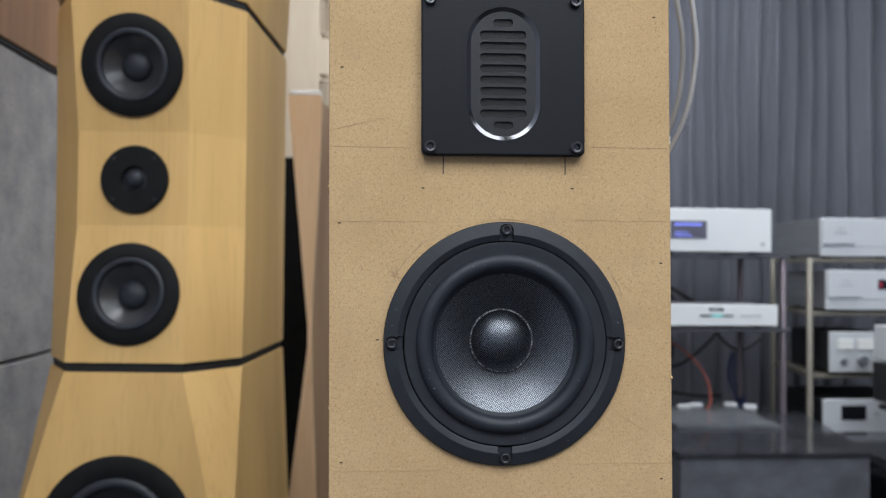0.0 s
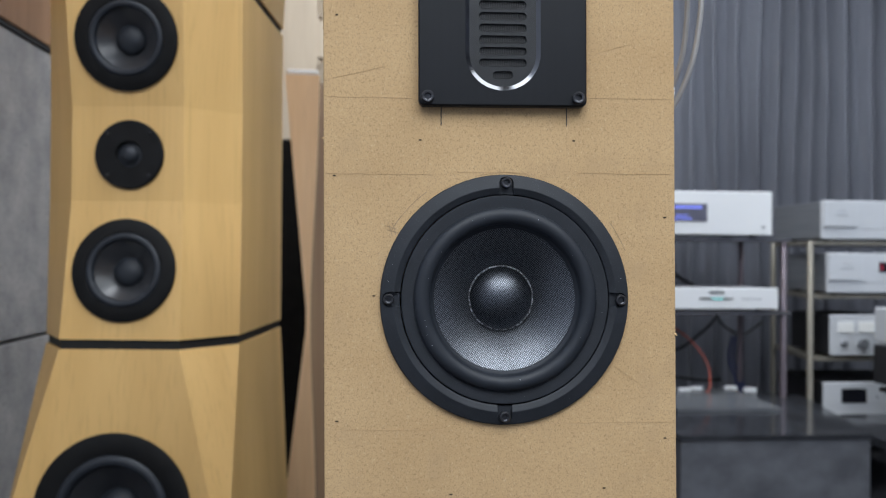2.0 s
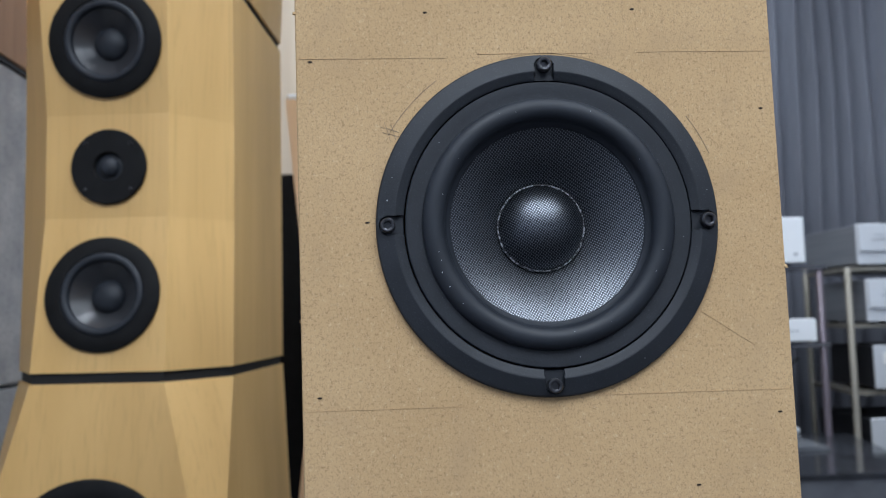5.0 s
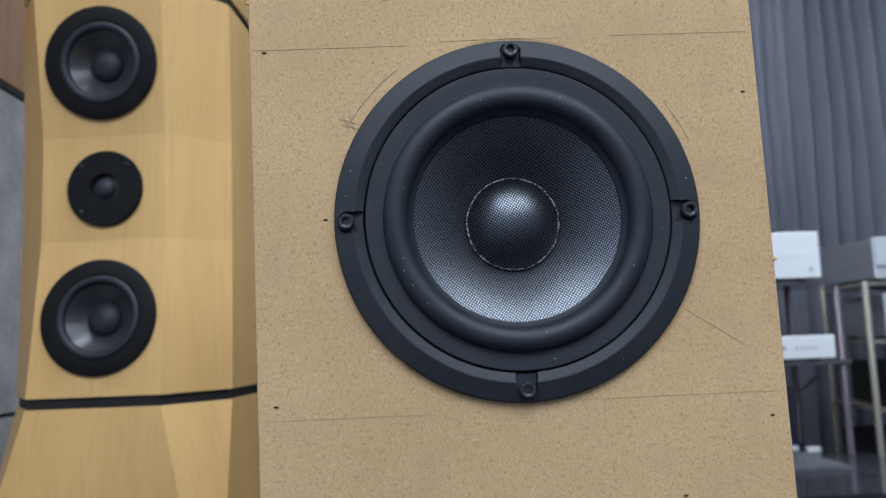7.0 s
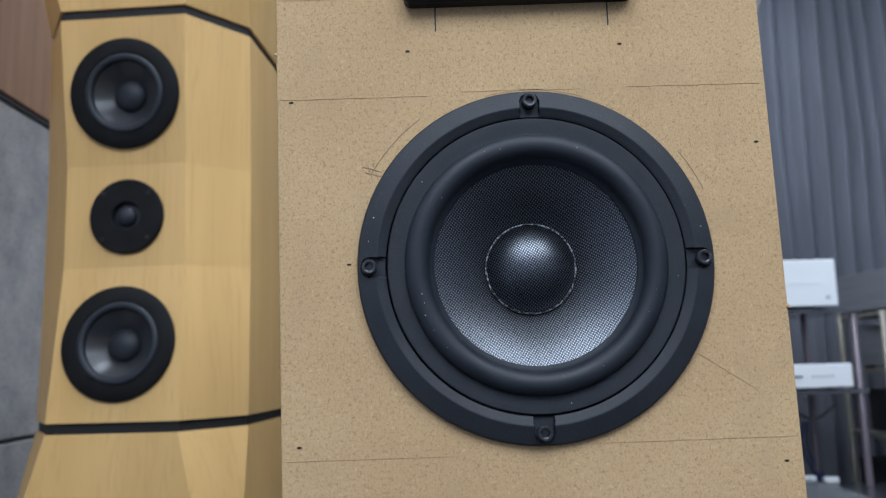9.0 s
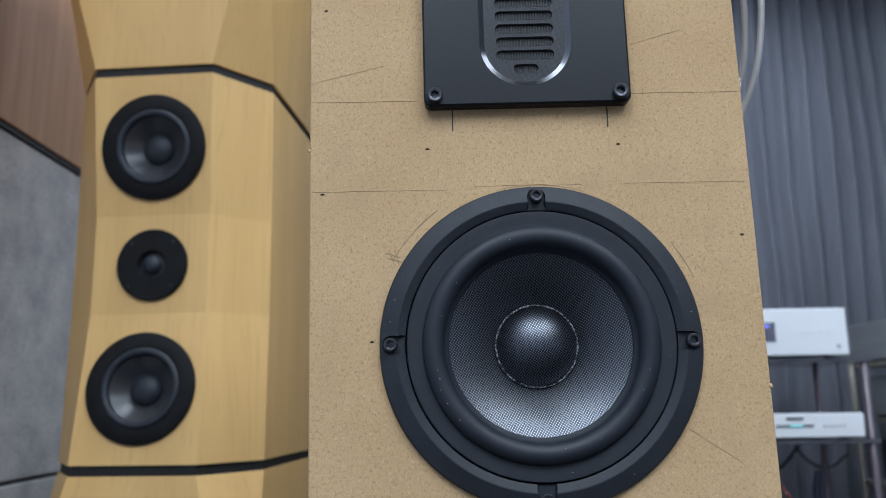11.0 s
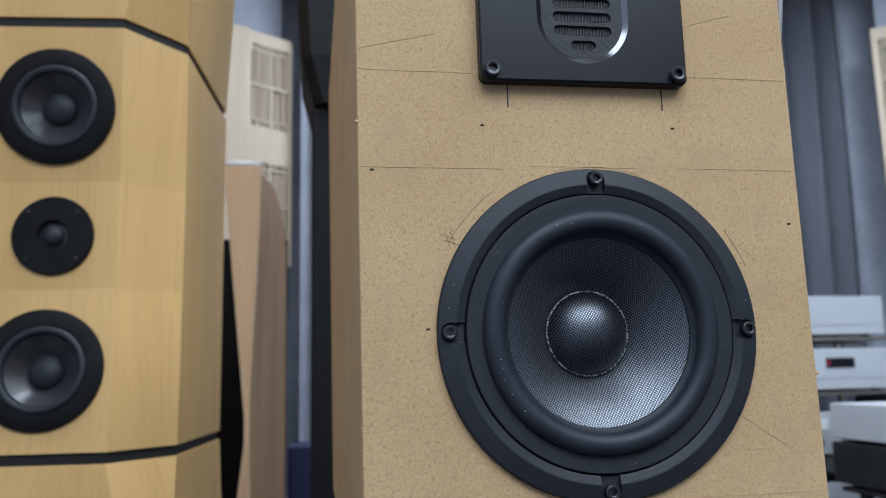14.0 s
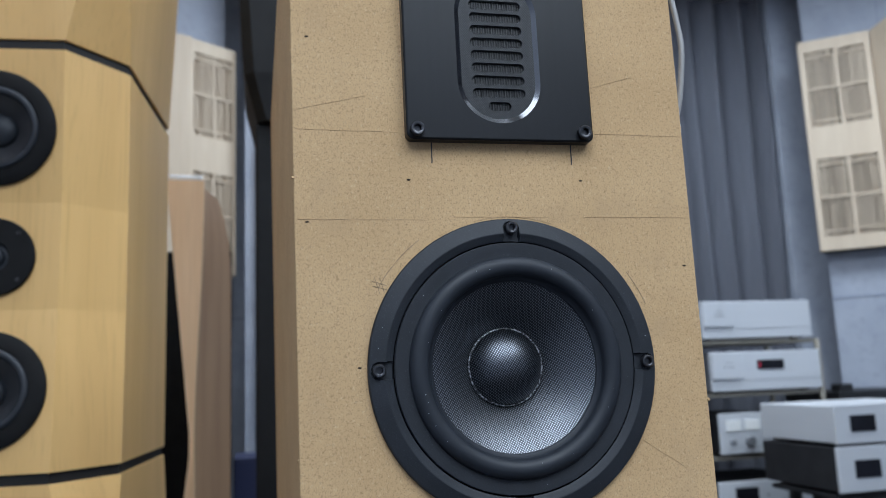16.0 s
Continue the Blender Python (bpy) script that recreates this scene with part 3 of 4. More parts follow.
def woofer():
    t = thing("woofer", "black woofer with a woven cone, screwed into raw fibreboard", "speaker driver")
    t.matrix_world = pose(CX, FACE, CZ)
    # flange with four rounded recesses for the screws
    prof = [(0.0740, 0.0), (0.0838, 0.0), (0.0838, -0.0016), (0.0835, -0.0024), (0.0830, -0.0029)]
    prof += [(0.0830 - 0.0004 * i, -0.0029 - 0.0021 * i / 20) for i in range(1, 21)]
    prof += [(0.0746, -0.0050), (0.0738, -0.0046), (0.0728, -0.0042), (0.0718, -0.0038), (0.0708, -0.0034), (0.0704, -0.0031), (0.0703, 0.012)]
    bm = lathe(prof, 900)
    for v in bm.verts:
        r = math.hypot(v.co.x, v.co.z)
        a = math.atan2(v.co.z, v.co.x) % (math.pi / 2)
        a = min(a, math.pi / 2 - a)
        off, along = r * math.sin(a), r * math.cos(a)
        inside = off < 0.0046 if along < 0.0775 else math.hypot(off, along - 0.0775) < 0.0046
        if inside and r > 0.0705 and v.co.y < -0.0024:
            v.co.y = -0.0022
    part("flange", bm, CAST_BLACK, t, "matte black cast flange", smooth=True)
    part("inner_ring", lathe([(0.0697, 0.012), (0.0697, -0.0034), (0.0692, -0.0040), (0.0660, -0.0040), (0.0632, -0.0036), (0.0616, -0.0036), (0.0612, 0.004)], 128), CAST_BLACK, t, smooth=True)
    roll = [(0.0618, -0.0030)]
    for i in range(15):
        a = math.pi * i / 14
        roll.append((0.0560 + 0.0055 * math.cos(a), -0.0036 - 0.0050 * math.sin(a)))
    roll += [(0.0500, -0.0026), (0.0490, -0.0016), (0.0480, -0.0008), (0.0476, 0.0010)]
    part("surround", lathe(roll, 128), RUBBER, t, "soft black rubber surround", smooth=True)
    cone = [(0.0490, -0.0006)]
    for i in range(17):
        u = i / 16
        cone.append((0.0482 - 0.0262 * u, 0.0 + 0.0215 * u - 0.0022 * math.sin(math.pi * u)))
    part("cone", lathe(cone, 128), CONE, t, "dark grey woven fibre cone", smooth=True)
    part("cap_seam", lathe([(0.0228, 0.0205), (0.0226, 0.0192), (0.0220, 0.0189), (0.0214, 0.0200)], 96), SEAM, t, smooth=True)
    cap = [(0.0219, 0.0198)]
    for i in range(1, 15):
        a = radians(62) * (1 - i / 14)
        cap.append((0.0219 * math.sin(a) / math.sin(radians(62)), 0.0198 - 0.0128 * (math.cos(a) - math.cos(radians(62))) / (1 - math.cos(radians(62)))))
    cap[-1] = (0.0, cap[-1][1])
    part("dust_cap", lathe(cap, 96), CAP, t, "glossy black woven dust cap", smooth=True)
    rnd = random.Random(11)
    bm = bmesh.new()
    for k in range(22):
        a, rr = rnd.uniform(0, 2 * math.pi), rnd.choice((0.0556, 0.0575, 0.0535, 0.066, 0.079))
        y = {0.0556: -0.0086, 0.0575: -0.0084, 0.0535: -0.0081, 0.066: -0.0041, 0.079: -0.0051}[rr]
        bmesh.ops.create_icosphere(bm, subdivisions=1, radius=rnd.uniform(0.00012, 0.00026), matrix=Matrix.Translation((rr * math.cos(a), y, rr * math.sin(a))))
    tagged(part("dust_specks", bm, CEILING, t, "scattered white dust specks"), kind="stuff")
    sm = None
    for k in range(4):
        a = radians(90 * k)
        x, z = 0.0780 * math.cos(a), 0.0780 * math.sin(a)
        if sm is None:
            o = part("screw", screw_mesh(0.0036, 0.0040), SCREW, t, smooth=True)
            sm = o.data
        else:
            o = new("screw", sm)
            o.parent = t
        o.location = (x, -0.0026, z)
        o.rotation_euler = (0, 0.5 * k, 0)
    return t


woofer()


def tweeter():
    t = thing("ribbon_tweeter", "square black plate tweeter with slotted oval grille", "speaker driver")
    t.matrix_world = pose(0.1109, FACE, 1.0532, 0, -0.5, 0)
    h = 0.0563
    outer = rect_loop(-h, h, -h, h, 0.004)
    hole = rect_loop(-0.0252, 0.0252, -0.0460, 0.0460, 0.0251, 16)
    part("face_plate", plate(outer, [hole], -0.0062, 0.0), ALU_BLACK, t, "black anodised square plate")
    part("chamfer", loop_wall(rect_loop(-h, h, -h, h, 0.004), -0.0062, rect_loop(-h + 0.001, h - 0.001, -h + 0.001, h - 0.001, 0.004), -0.0070), ALU_BLACK, t)
    inner = rect_loop(-0.0252, 0.0252, -0.0460, 0.0460, 0.0251, 16)
    part("face_sheet", plate(rect_loop(-h + 0.001, h - 0.001, -h + 0.001, h - 0.001, 0.004), [inner], -0.0070, -0.0063), ALU_BLACK, t)
    part("oval_rim", loop_wall(inner, -0.0070, rect_loop(-0.0224, 0.0224, -0.0432, 0.0432, 0.0223, 16), -0.0057), mat("polished_rim", (0.13, 0.13, 0.137), 0.16, metal=1.0), t,
         "polished dark bevel round the opening", smooth=True)
    slots = []
    for k in range(8):
        z = 0.0272 - 0.00778 * k
        slots.append(rect_loop(-0.0160, 0.0160, z - 0.0027, z + 0.0027, 0.0026, 5))
    for z in (0.0354, -0.0354):
        slots.append(rect_loop(-0.0068, 0.0068, z - 0.0026, z + 0.0026, 0.0025, 5))
    part("grille", plate(rect_loop(-0.0226, 0.0226, -0.0434, 0.0434, 0.0225, 16), slots, -0.0057, -0.0045), GRILLE, t, "fine black perforated grille with ten slots")
    for loop in slots:
        mx, mz = sum(p[0] for p in loop) / len(loop), sum(p[1] for p in loop) / len(loop)
        small = [(mx + (x - mx) * 0.97, mz + (z - mz) * 0.82) for x, z in loop]
        part("slot_lip", loop_wall(loop, -0.0058, small, -0.0046), SLOT_LIP, t, smooth=True)
    part("backing", box(-0.023, 0.023, -0.0039, 0.007, -0.044, 0.044), GRILLE_BACK, t, "mesh behind the slots with their shade painted in")
    mesh = None
    for k in range(22):
        x = -0.0165 + 0.033 * k / 21
        if mesh is None:
            o = part("pleat", box(-0.0003, 0.0003, -0.0044, -0.0034, -0.0385, 0.0385), PLEAT, t)
            mesh = o.data
        else:
            o = new("pleat", mesh)
            o.parent = t
        o.location = (x, 0, 0)
    sm = None
    for x in (-0.0503, 0.0503):
        for z in (-0.0508, 0.0503):
            if sm is None:
                o = part("screw", screw_mesh(0.0042, 0.0030), SCREW, t, smooth=True)
                sm = o.data
            else:
                o = new("screw", sm)
                o.parent = t
            o.location = (x, -0.0071, z)
    return t


tweeter()


def stand():
    t = thing("speaker_stand", "black metal speaker stand under the raw cabinet", "stand")
    part("top_plate", box(0.006, 0.194, 0.615, 1.02, 0.7205, 0.7265, 0.001), BLACK_METAL, t)
    part("pillar", box(0.026, 0.078, 0.66, 0.74, 0.03, 0.7205, 0.003), BLACK_METAL, t, "black pillar")
    part("pillar", box(0.0905, 0.112, 0.655, 0.70, 0.03, 0.7205, 0.004), SILVER, t, "silver pillar")
    part("pillar", box(0.128, 0.186, 0.66, 0.74, 0.03, 0.7205, 0.003), BLACK_METAL, t, "black pillar")
    part("rear_panel", box(0.02, 0.19, 0.90, 0.93, 0.03, 0.7205), BLACK_METAL, t)
    part("base_plate", box(-0.03, 0.23, 0.60, 1.05, 0.0, 0.03, 0.004), BLACK_METAL, t)


stand()
ob = thing("white_cabinet", "small pale grey painted cabinet behind the stand", "cabinet")
part("body", box(0.26, 0.362, 1.0, 1.3, 0.0, 0.69, 0.006), PALE_GREY, ob)
part("side_trim", box(0.362, 0.372, 1.01, 1.29, 0.0, 0.685, 0.003), PALE_GREY, ob)

ob = thing("hanging_cable", "pale grey cables looping beside the raw cabinet", "cable")
tube("cable_strand", [(0.19, 0.74, 1.1955), (0.232, 0.70, 1.197), (0.262, 0.676, 1.165), (0.2735, 0.666, 1.11), (0.272, 0.664, 1.075), (0.262, 0.668, 1.03), (0.244, 0.68, 0.998), (0.2335, 0.69, 0.990)], 0.0021, CABLE_WHITE, ob)
tube("cable_strand", [(0.19, 0.76, 1.1955), (0.228, 0.72, 1.20), (0.254, 0.69, 1.17), (0.2665, 0.68, 1.12), (0.268, 0.68, 1.08), (0.262, 0.685, 1.04), (0.246, 0.70, 1.0), (0.2335, 0.71, 0.980)], 0.0021, CABLE_WHITE, ob)


# ---- big maple speaker ----
def poly(cx, half, front, out, bev_y, back_y):
    """Plan outline with bevelled front corners: half width of the front, outer half width, and the y of front, bevel end and back."""
    return [(cx - half, front), (cx + half, front), (cx + out, bev_y), (cx + out, back_y), (cx - out, back_y), (cx - out, bev_y)]


def finer(sections, n=8):
    """Sections with evenly blended ones between them, so that twisted facets stay smooth."""
    out = [sections[0]]
    for (za, pa), (zb, pb) in zip(sections, sections[1:]):
        for i in range(1, n + 1):
            u = i / n
            out.append((za + (zb - za) * u, [(xa + (xb - xa) * u, ya + (yb - ya) * u) for (xa, ya), (xb, yb) in zip(pa, pb)]))
    return out


def drill(ob, holes):
    """Cut round holes through ob: (x, y, z, radius, depth, tilt)."""
    for x, y, z, r, depth, tilt in holes:
        bm = lathe([(0, -0.05), (r, -0.05), (r, depth), (0, depth)], 64)
        bmesh.ops.recalc_face_normals(bm, faces=bm.faces)
        me = bpy.data.meshes.new("cutter")
        bm.to_mesh(me)
        bm.free()
        cut = new("cutter", me)
        cut.matrix_world = ob.matrix_world @ pose(x, y, z, tilt)
        cut.parent = ob.parent
        cut.matrix_parent_inverse = Matrix.Identity(4)
        cut.matrix_basis = pose(x, y, z, tilt)
        md = ob.modifiers.new("cut", "BOOLEAN")
        md.operation, md.solver, md.object = "DIFFERENCE", "EXACT", cut
        bpy.context.view_layer.update()
        done = bpy.data.meshes.new_from_object(ob.evaluated_get(bpy.context.evaluated_depsgraph_get()))
        ob.modifiers.clear()
        ob.data = done
        bpy.data.objects.remove(cut)


def small_driver(parent, name, x, y, z, tilt, r, label, dome=False):
    holder = part(name, lathe([(r * 0.94, 0.004), (r, 0.0), (r, -0.004), (r * 0.97, -0.006), (r * (0.40 if dome else 0.74), -0.006), (r * (0.36 if dome else 0.70), -0.003),
                               (r * (0.36 if dome else 0.70), 0.012)], 72), FELT_BLACK, parent, label, smooth=True)
    holder.location = (x, y, z)
    holder.rotation_euler = (radians(tilt), 0, 0)
    if dome:
        c = [(r * 0.36, 0.002)] + [(r * 0.27 * math.cos(radians(a)), 0.001 - r * 0.2 * math.sin(radians(a))) for a in range(0, 91, 10)]
        c[-1] = (0, c[-1][1])
        part("dome", lathe(c, 48), RUBBER, holder, "soft black dome", smooth=True)
        for k in range(4):
            o = part("screw", screw_mesh(0.003, 0.002), SCREW, holder)
            o.location = (r * 0.85 * math.cos(radians(45 + 90 * k)), -0.006, r * 0.85 * math.sin(radians(45 + 90 * k)))
    else:
        roll = [(r * 0.72, -0.004)] + [(r * 0.66 + r * 0.07 * math.cos(math.pi * i / 8), -0.003 - r * 0.06 * math.sin(math.pi * i / 8)) for i in range(9)] + [(r * 0.58, 0.0)]
        part("surround", lathe(roll, 72), RUBBER, holder, smooth=True)
        part("cone", lathe([(r * 0.59, -0.001), (r * 0.45, r * 0.10), (r * 0.27, r * 0.26)], 72), CONE_DARK, holder, "smooth dark grey cone", smooth=True)
        c = [(r * 0.29 * math.cos(radians(a)), r * 0.24 - r * 0.16 * math.sin(radians(a))) for a in range(0, 91, 10)]
        c[-1] = (0, c[-1][1])
        part("dust_cap", lathe(c, 48), RUBBER, holder, smooth=True)
    return holder


def maple_speaker():
    t = thing("floor_speaker", "tall faceted maple floor speaker in stacked modules with black drivers", "speaker")
    t.matrix_world = pose(-0.407, 1.445, 0, 0, 0, -4.5)
    back = 0.41
    zt = 1.0635
    seams, gap = {-1: 0.309, 1: 0.3125}, 0.016
    mid = poly(0, 0.095, 0.0, 0.172, 0.080, back)
    end = poly(0, 0.100, -0.027, 0.172, 0.073, back)
    m = part("middle_module", loft(finer([(zt - seams[-1], end), (zt - 0.078, mid), (zt + 0.082, mid), (zt + seams[1], end)])), MAPLE, t, "maple module with concave faceted front", smooth=2.5)
    tilt = math.degrees(math.atan2(0.027, 0.232))
    drill(m, [(0.002, -0.0145, zt + 0.1925, 0.064, 0.06, tilt), (0.002, -0.0145, zt - 0.1945, 0.064, 0.06, -tilt), (0.004, 0, zt, 0.022, 0.03, 0)])
    small_driver(t, "midrange_driver", 0.002, -0.0145, zt + 0.1925, tilt, 0.0865, "black midrange driver")
    small_driver(t, "midrange_driver", 0.002, -0.0145, zt - 0.1945, -tilt, 0.0865, "black midrange driver")
    small_driver(t, "tweeter", 0.004, -0.001, zt, 0, 0.058, "round black dome tweeter", dome=True)
    inner = poly(0, 0.098, -0.0225, 0.1685, 0.075, back - 0.01)
    for s in (-1, 1):
        z0 = zt + s * seams[s]
        z1 = zt + s * (seams[s] + gap)
        a, b = min(z0, z1), max(z0, z1)
        part("gap_spacer", loft([(a + 0.0002, inner), (b - 0.0002, inner)]), GAP, t, "black gap between modules")
        join = poly(0, 0.100, -0.027, 0.172, 0.073, back)
        wide = poly(0, 0.184, -0.064, 0.189, -0.048, back)
        foot = poly(0, 0.186, -0.066, 0.191, -0.050, back)
        secs = [(z1, join), (zt + s * 0.66, wide), (zt + s * 1.02, foot)]
        bass = part("bass_module", loft(finer(secs if s > 0 else secs[::-1])), MAPLE, t, "maple bass module flaring away from the middle", smooth=2.5)
        if s < 0:
            drill(bass, [(0.004, -0.058, zt - 0.585, 0.092, 0.08, -5.0)])
    small_driver(t, "woofer_driver", 0.004, -0.058, zt - 0.585, -5.0, 0.128, "large black woofer")
    part("plinth", box(-0.24, 0.24, -0.09, back + 0.02, 0.0, 0.046, 0.006), BLACK_METAL, t, "black plinth")


maple_speaker()


# ---- tan speaker behind ----
def tan_speaker():
    t = thing("slim_speaker", "slim tan veneer speaker with curved sides, behind the maple one", "speaker")
    t.matrix_world = pose(-0.242, 2.16, 0)
    secs = []
    for i in range(25):
        u = i / 24
        z = 0.04 + 1.325 * u
        waist = 0.062 * max(0.0, 1 - (z - 0.728) / 0.641) if z > 0.728 else 0.062 - 0.047 * min(1.0, (0.728 - z) / 0.41)
        right = 0.090 - 0.020 * math.exp(-((z - 0.75) / 0.35) ** 2)
        secs.append((z, [(waist, 0), (right, 0), (right + 0.0, 0.012), (waist, 0.012)]))
    part("front_baffle", loft(secs), TAN_WOOD, t, "light tan curved baffle")
    secs = []
    for i in range(25):
        u = i / 24
        z = 0.04 + 1.31 * u
        waist = 0.062 * max(0.0, 1 - (z - 0.728) / 0.641) if z > 0.728 else 0.062 - 0.047 * min(1.0, (0.728 - z) / 0.41)
        right = 0.090 - 0.020 * math.exp(-((z - 0.75) / 0.35) ** 2)
        rear = 0.148 - 0.032 * max(0.0, (z - 1.15) / 0.2) ** 2
        secs.append((z, [(waist + 0.003, 0.0125), (right - 0.001, 0.0125), (rear, 0.16), (0.05, 0.16)]))
    part("side_shell", loft(secs), BROWN_WOOD, t, "brown veneer shell", smooth=True)
    part("top_cap", box(0.004, 0.086, 0.004, 0.06, 1.3655, 1.380, 0.005), WHITE_METAL, t, "pale plastic cap")
    part("plinth", box(-0.06, 0.20, -0.02, 0.20, 0.0, 0.04, 0.005), BLACK_METAL, t)


tan_speaker()

ob = thing("black_cloth_panel", "black screen standing between two speakers", "screen")
part("board", box(-0.34, -0.10, 2.60, 2.63, 0.02, 1.26, 0.004), FELT_BLACK, ob)
part("foot", box(-0.34, -0.10, 2.52, 2.71, 0.0, 0.02, 0.004), BLACK_METAL, ob)

# ---- black speaker on a stand behind the raw cabinet ----
ob = thing("black_speaker", "tall black speaker with a tapered bottom on a black column", "speaker")
part("cabinet", loft([(1.372, poly(0.10, 0.108, 1.70, 0.1265, 1.72, 1.95)), (1.466, poly(0.10, 0.132, 1.69, 0.151, 1.71, 1.95)), (1.61, poly(0.10, 0.141, 1.69, 0.160, 1.71, 1.95)),
                      (2.2, poly(0.10, 0.150, 1.69, 0.170, 1.71, 1.95))]), FELT_BLACK, ob)
part("column", box(-0.03, 0.20, 1.72, 1.92, 0.03, 1.3715, 0.006), FELT_BLACK, ob)
part("base", box(-0.03, 0.24, 1.65, 1.98, 0.0, 0.03, 0.006), BLACK_METAL, ob)
ob = thing("navy_crate", "dark navy plastic crate on a pale box", "box")
part("crate", box(-0.10, -0.018, 2.80, 3.0, 0.46, 0.645, 0.006), NAVY, ob)
part("carton", box(-0.12, 0.02, 2.78, 3.05, 0.0, 0.459, 0.004), PALE_GREY, ob)


# ---- platform and racks ----
ob = thing("stone_platform", "low black polished granite platform under the racks", "platform")
part("top_slab", loft([(0.364, [(0.88, 2.35), (1.463, 2.35), (1.60, 3.05), (0.88, 3.15)]), (0.378, [(0.88, 2.35), (1.463, 2.35), (1.60, 3.05), (0.88, 3.15)])]), GRANITE, ob, "polished black granite slab")
part("base_block", loft([(0.0, [(0.885, 2.356), (1.457, 2.356), (1.593, 3.04), (0.885, 3.14)]), (0.364, [(0.885, 2.356), (1.457, 2.356), (1.593, 3.04), (0.885, 3.14)])]), GRANITE_ROUGH, ob, "dark rough stone block")


def rack(name, label, xs, ys, shelves, z0, z1, post_mat, shelf_mat, thick, r, over=0.02, skew=0.0):
    t = thing(name, label, "hi-fi rack", None, "hi-fi racks")
    for x in xs:
        for y in ys:
            bm = lathe([(0, 0), (r, 0), (r, z1 - z0 - 0.004), (r - 0.003, z1 - z0), (0, z1 - z0)], 20)
            bmesh.ops.rotate(bm, matrix=Matrix.Rotation(radians(90), 3, "X"), verts=bm.verts)
            bmesh.ops.translate(bm, vec=(x + (skew if y > ys[0] else 0), y, z0), verts=bm.verts)
            part("post", bm, post_mat, t, smooth=True)
    for z in shelves:
        plan = [(xs[0] - over, ys[0] - over), (xs[-1] + over, ys[0] - over), (xs[-1] + over + skew, ys[-1] + over), (xs[0] - over + skew, ys[-1] + over)]
        part("shelf", loft([(z - thick, plan), (z, plan)]), shelf_mat, t)
    return t


rack("hifi_rack", "smoked acrylic rack with mauve metal posts, half full", (1.0, 1.50), (2.97, 3.34), (0.972, 0.700), 0.379, 0.972, MAUVE_POST, SMOKED, 0.014, 0.012)
rack("hifi_rack", "champagne metal rack full of silver amplifiers", (1.592, 2.134), (2.95, 3.36), (0.962, 0.762, 0.530, 0.295), 0.0, 0.961, BEIGE_POST, BEIGE_POST, 0.014, 0.0115, 0.0, 0.06)

ob = thing("base_board", "thin smoky acrylic board lying on the granite platform", "board")
plan = [(1.000, 2.701), (1.360, 2.701), (1.360, 3.111), (1.000, 3.111)]
part("board", loft([(0.3785, plan), (0.390, plan)]), CLEAR_GREY, ob)


def amp(name, label, x0, x1, z0, z1, y0, depth, front, side, m=None):
    t = thing(name, label, "hi-fi unit", m)
    part("front_panel", box(x0, x1, y0, y0 + 0.014, z0 + 0.008, z1, 0.003), front, t)
    part("case", box(x0 + 0.004, x1 - 0.004, y0 + 0.0145, y0 + depth, z0 + 0.010, z1 - 0.003, 0.003), side, t)
    for x in (x0 + 0.04, x1 - 0.06):
        for y in (y0 + 0.04, y0 + depth - 0.06):
            part("foot", box(x, x + 0.025, y, y + 0.025, z0, z0 + 0.0105, 0.002), BLACK_METAL, t)
    return t


t = amp("streamer", "white hi-fi streamer with a lit blue display, on the acrylic rack", 1.02, 1.446, 0.974, 1.142, 2.95, 0.33, WHITE_METAL, WHITE_METAL)
d = part("display", box(1.06, 1.198, 2.947, 2.9505, 1.030, 1.096, 0.001), GREY_DISPLAY, t, "dark display with blue text bars")
part("text_bar", box(1.075, 1.178, 2.9455, 2.9475, 1.078, 1.087), BLUE_TEXT, d, "blue bar of text")
part("text_bar", box(1.075, 1.125, 2.9455, 2.9475, 1.050, 1.054), BLUE_TEXT, d)
part("text_bar", box(1.075, 1.140, 2.9455, 2.9475, 1.038, 1.043), BLUE_TEXT, d)
for k in range(4):
    part("button", box(1.285 + 0.033 * k, 1.297 + 0.033 * k, 2.9478, 2.9505, 1.060, 1.066, 0.0005), WHITE_METAL, t)
part("logo_mark", box(1.405, 1.418, 2.9480, 2.9505, 1.006, 1.016), GREY_PRINT, t)

t = amp("disc_player", "slim white disc player with a cyan-lit slot, on the acrylic rack", 1.02, 1.468, 0.700, 0.786, 2.945, 0.32, WHITE_METAL, WHITE_METAL)
part("disc_slot", box(1.17, 1.295, 2.9420, 2.9455, 0.743, 0.749), BLACK_METAL, t)
part("slot_light", box(1.215, 1.258, 2.9405, 2.9425, 0.744, 0.748), CYAN_GLOW, t, "cyan light in the slot")
part("sensor_window", box(1.205, 1.262, 2.9420, 2.9455, 0.766, 0.773), BLACK_METAL, t)
for k in range(5):
    part("button", box(1.33 + 0.016 * k, 1.338 + 0.016 * k, 2.9425, 2.9455, 0.742, 0.748), GREY_PRINT, t)


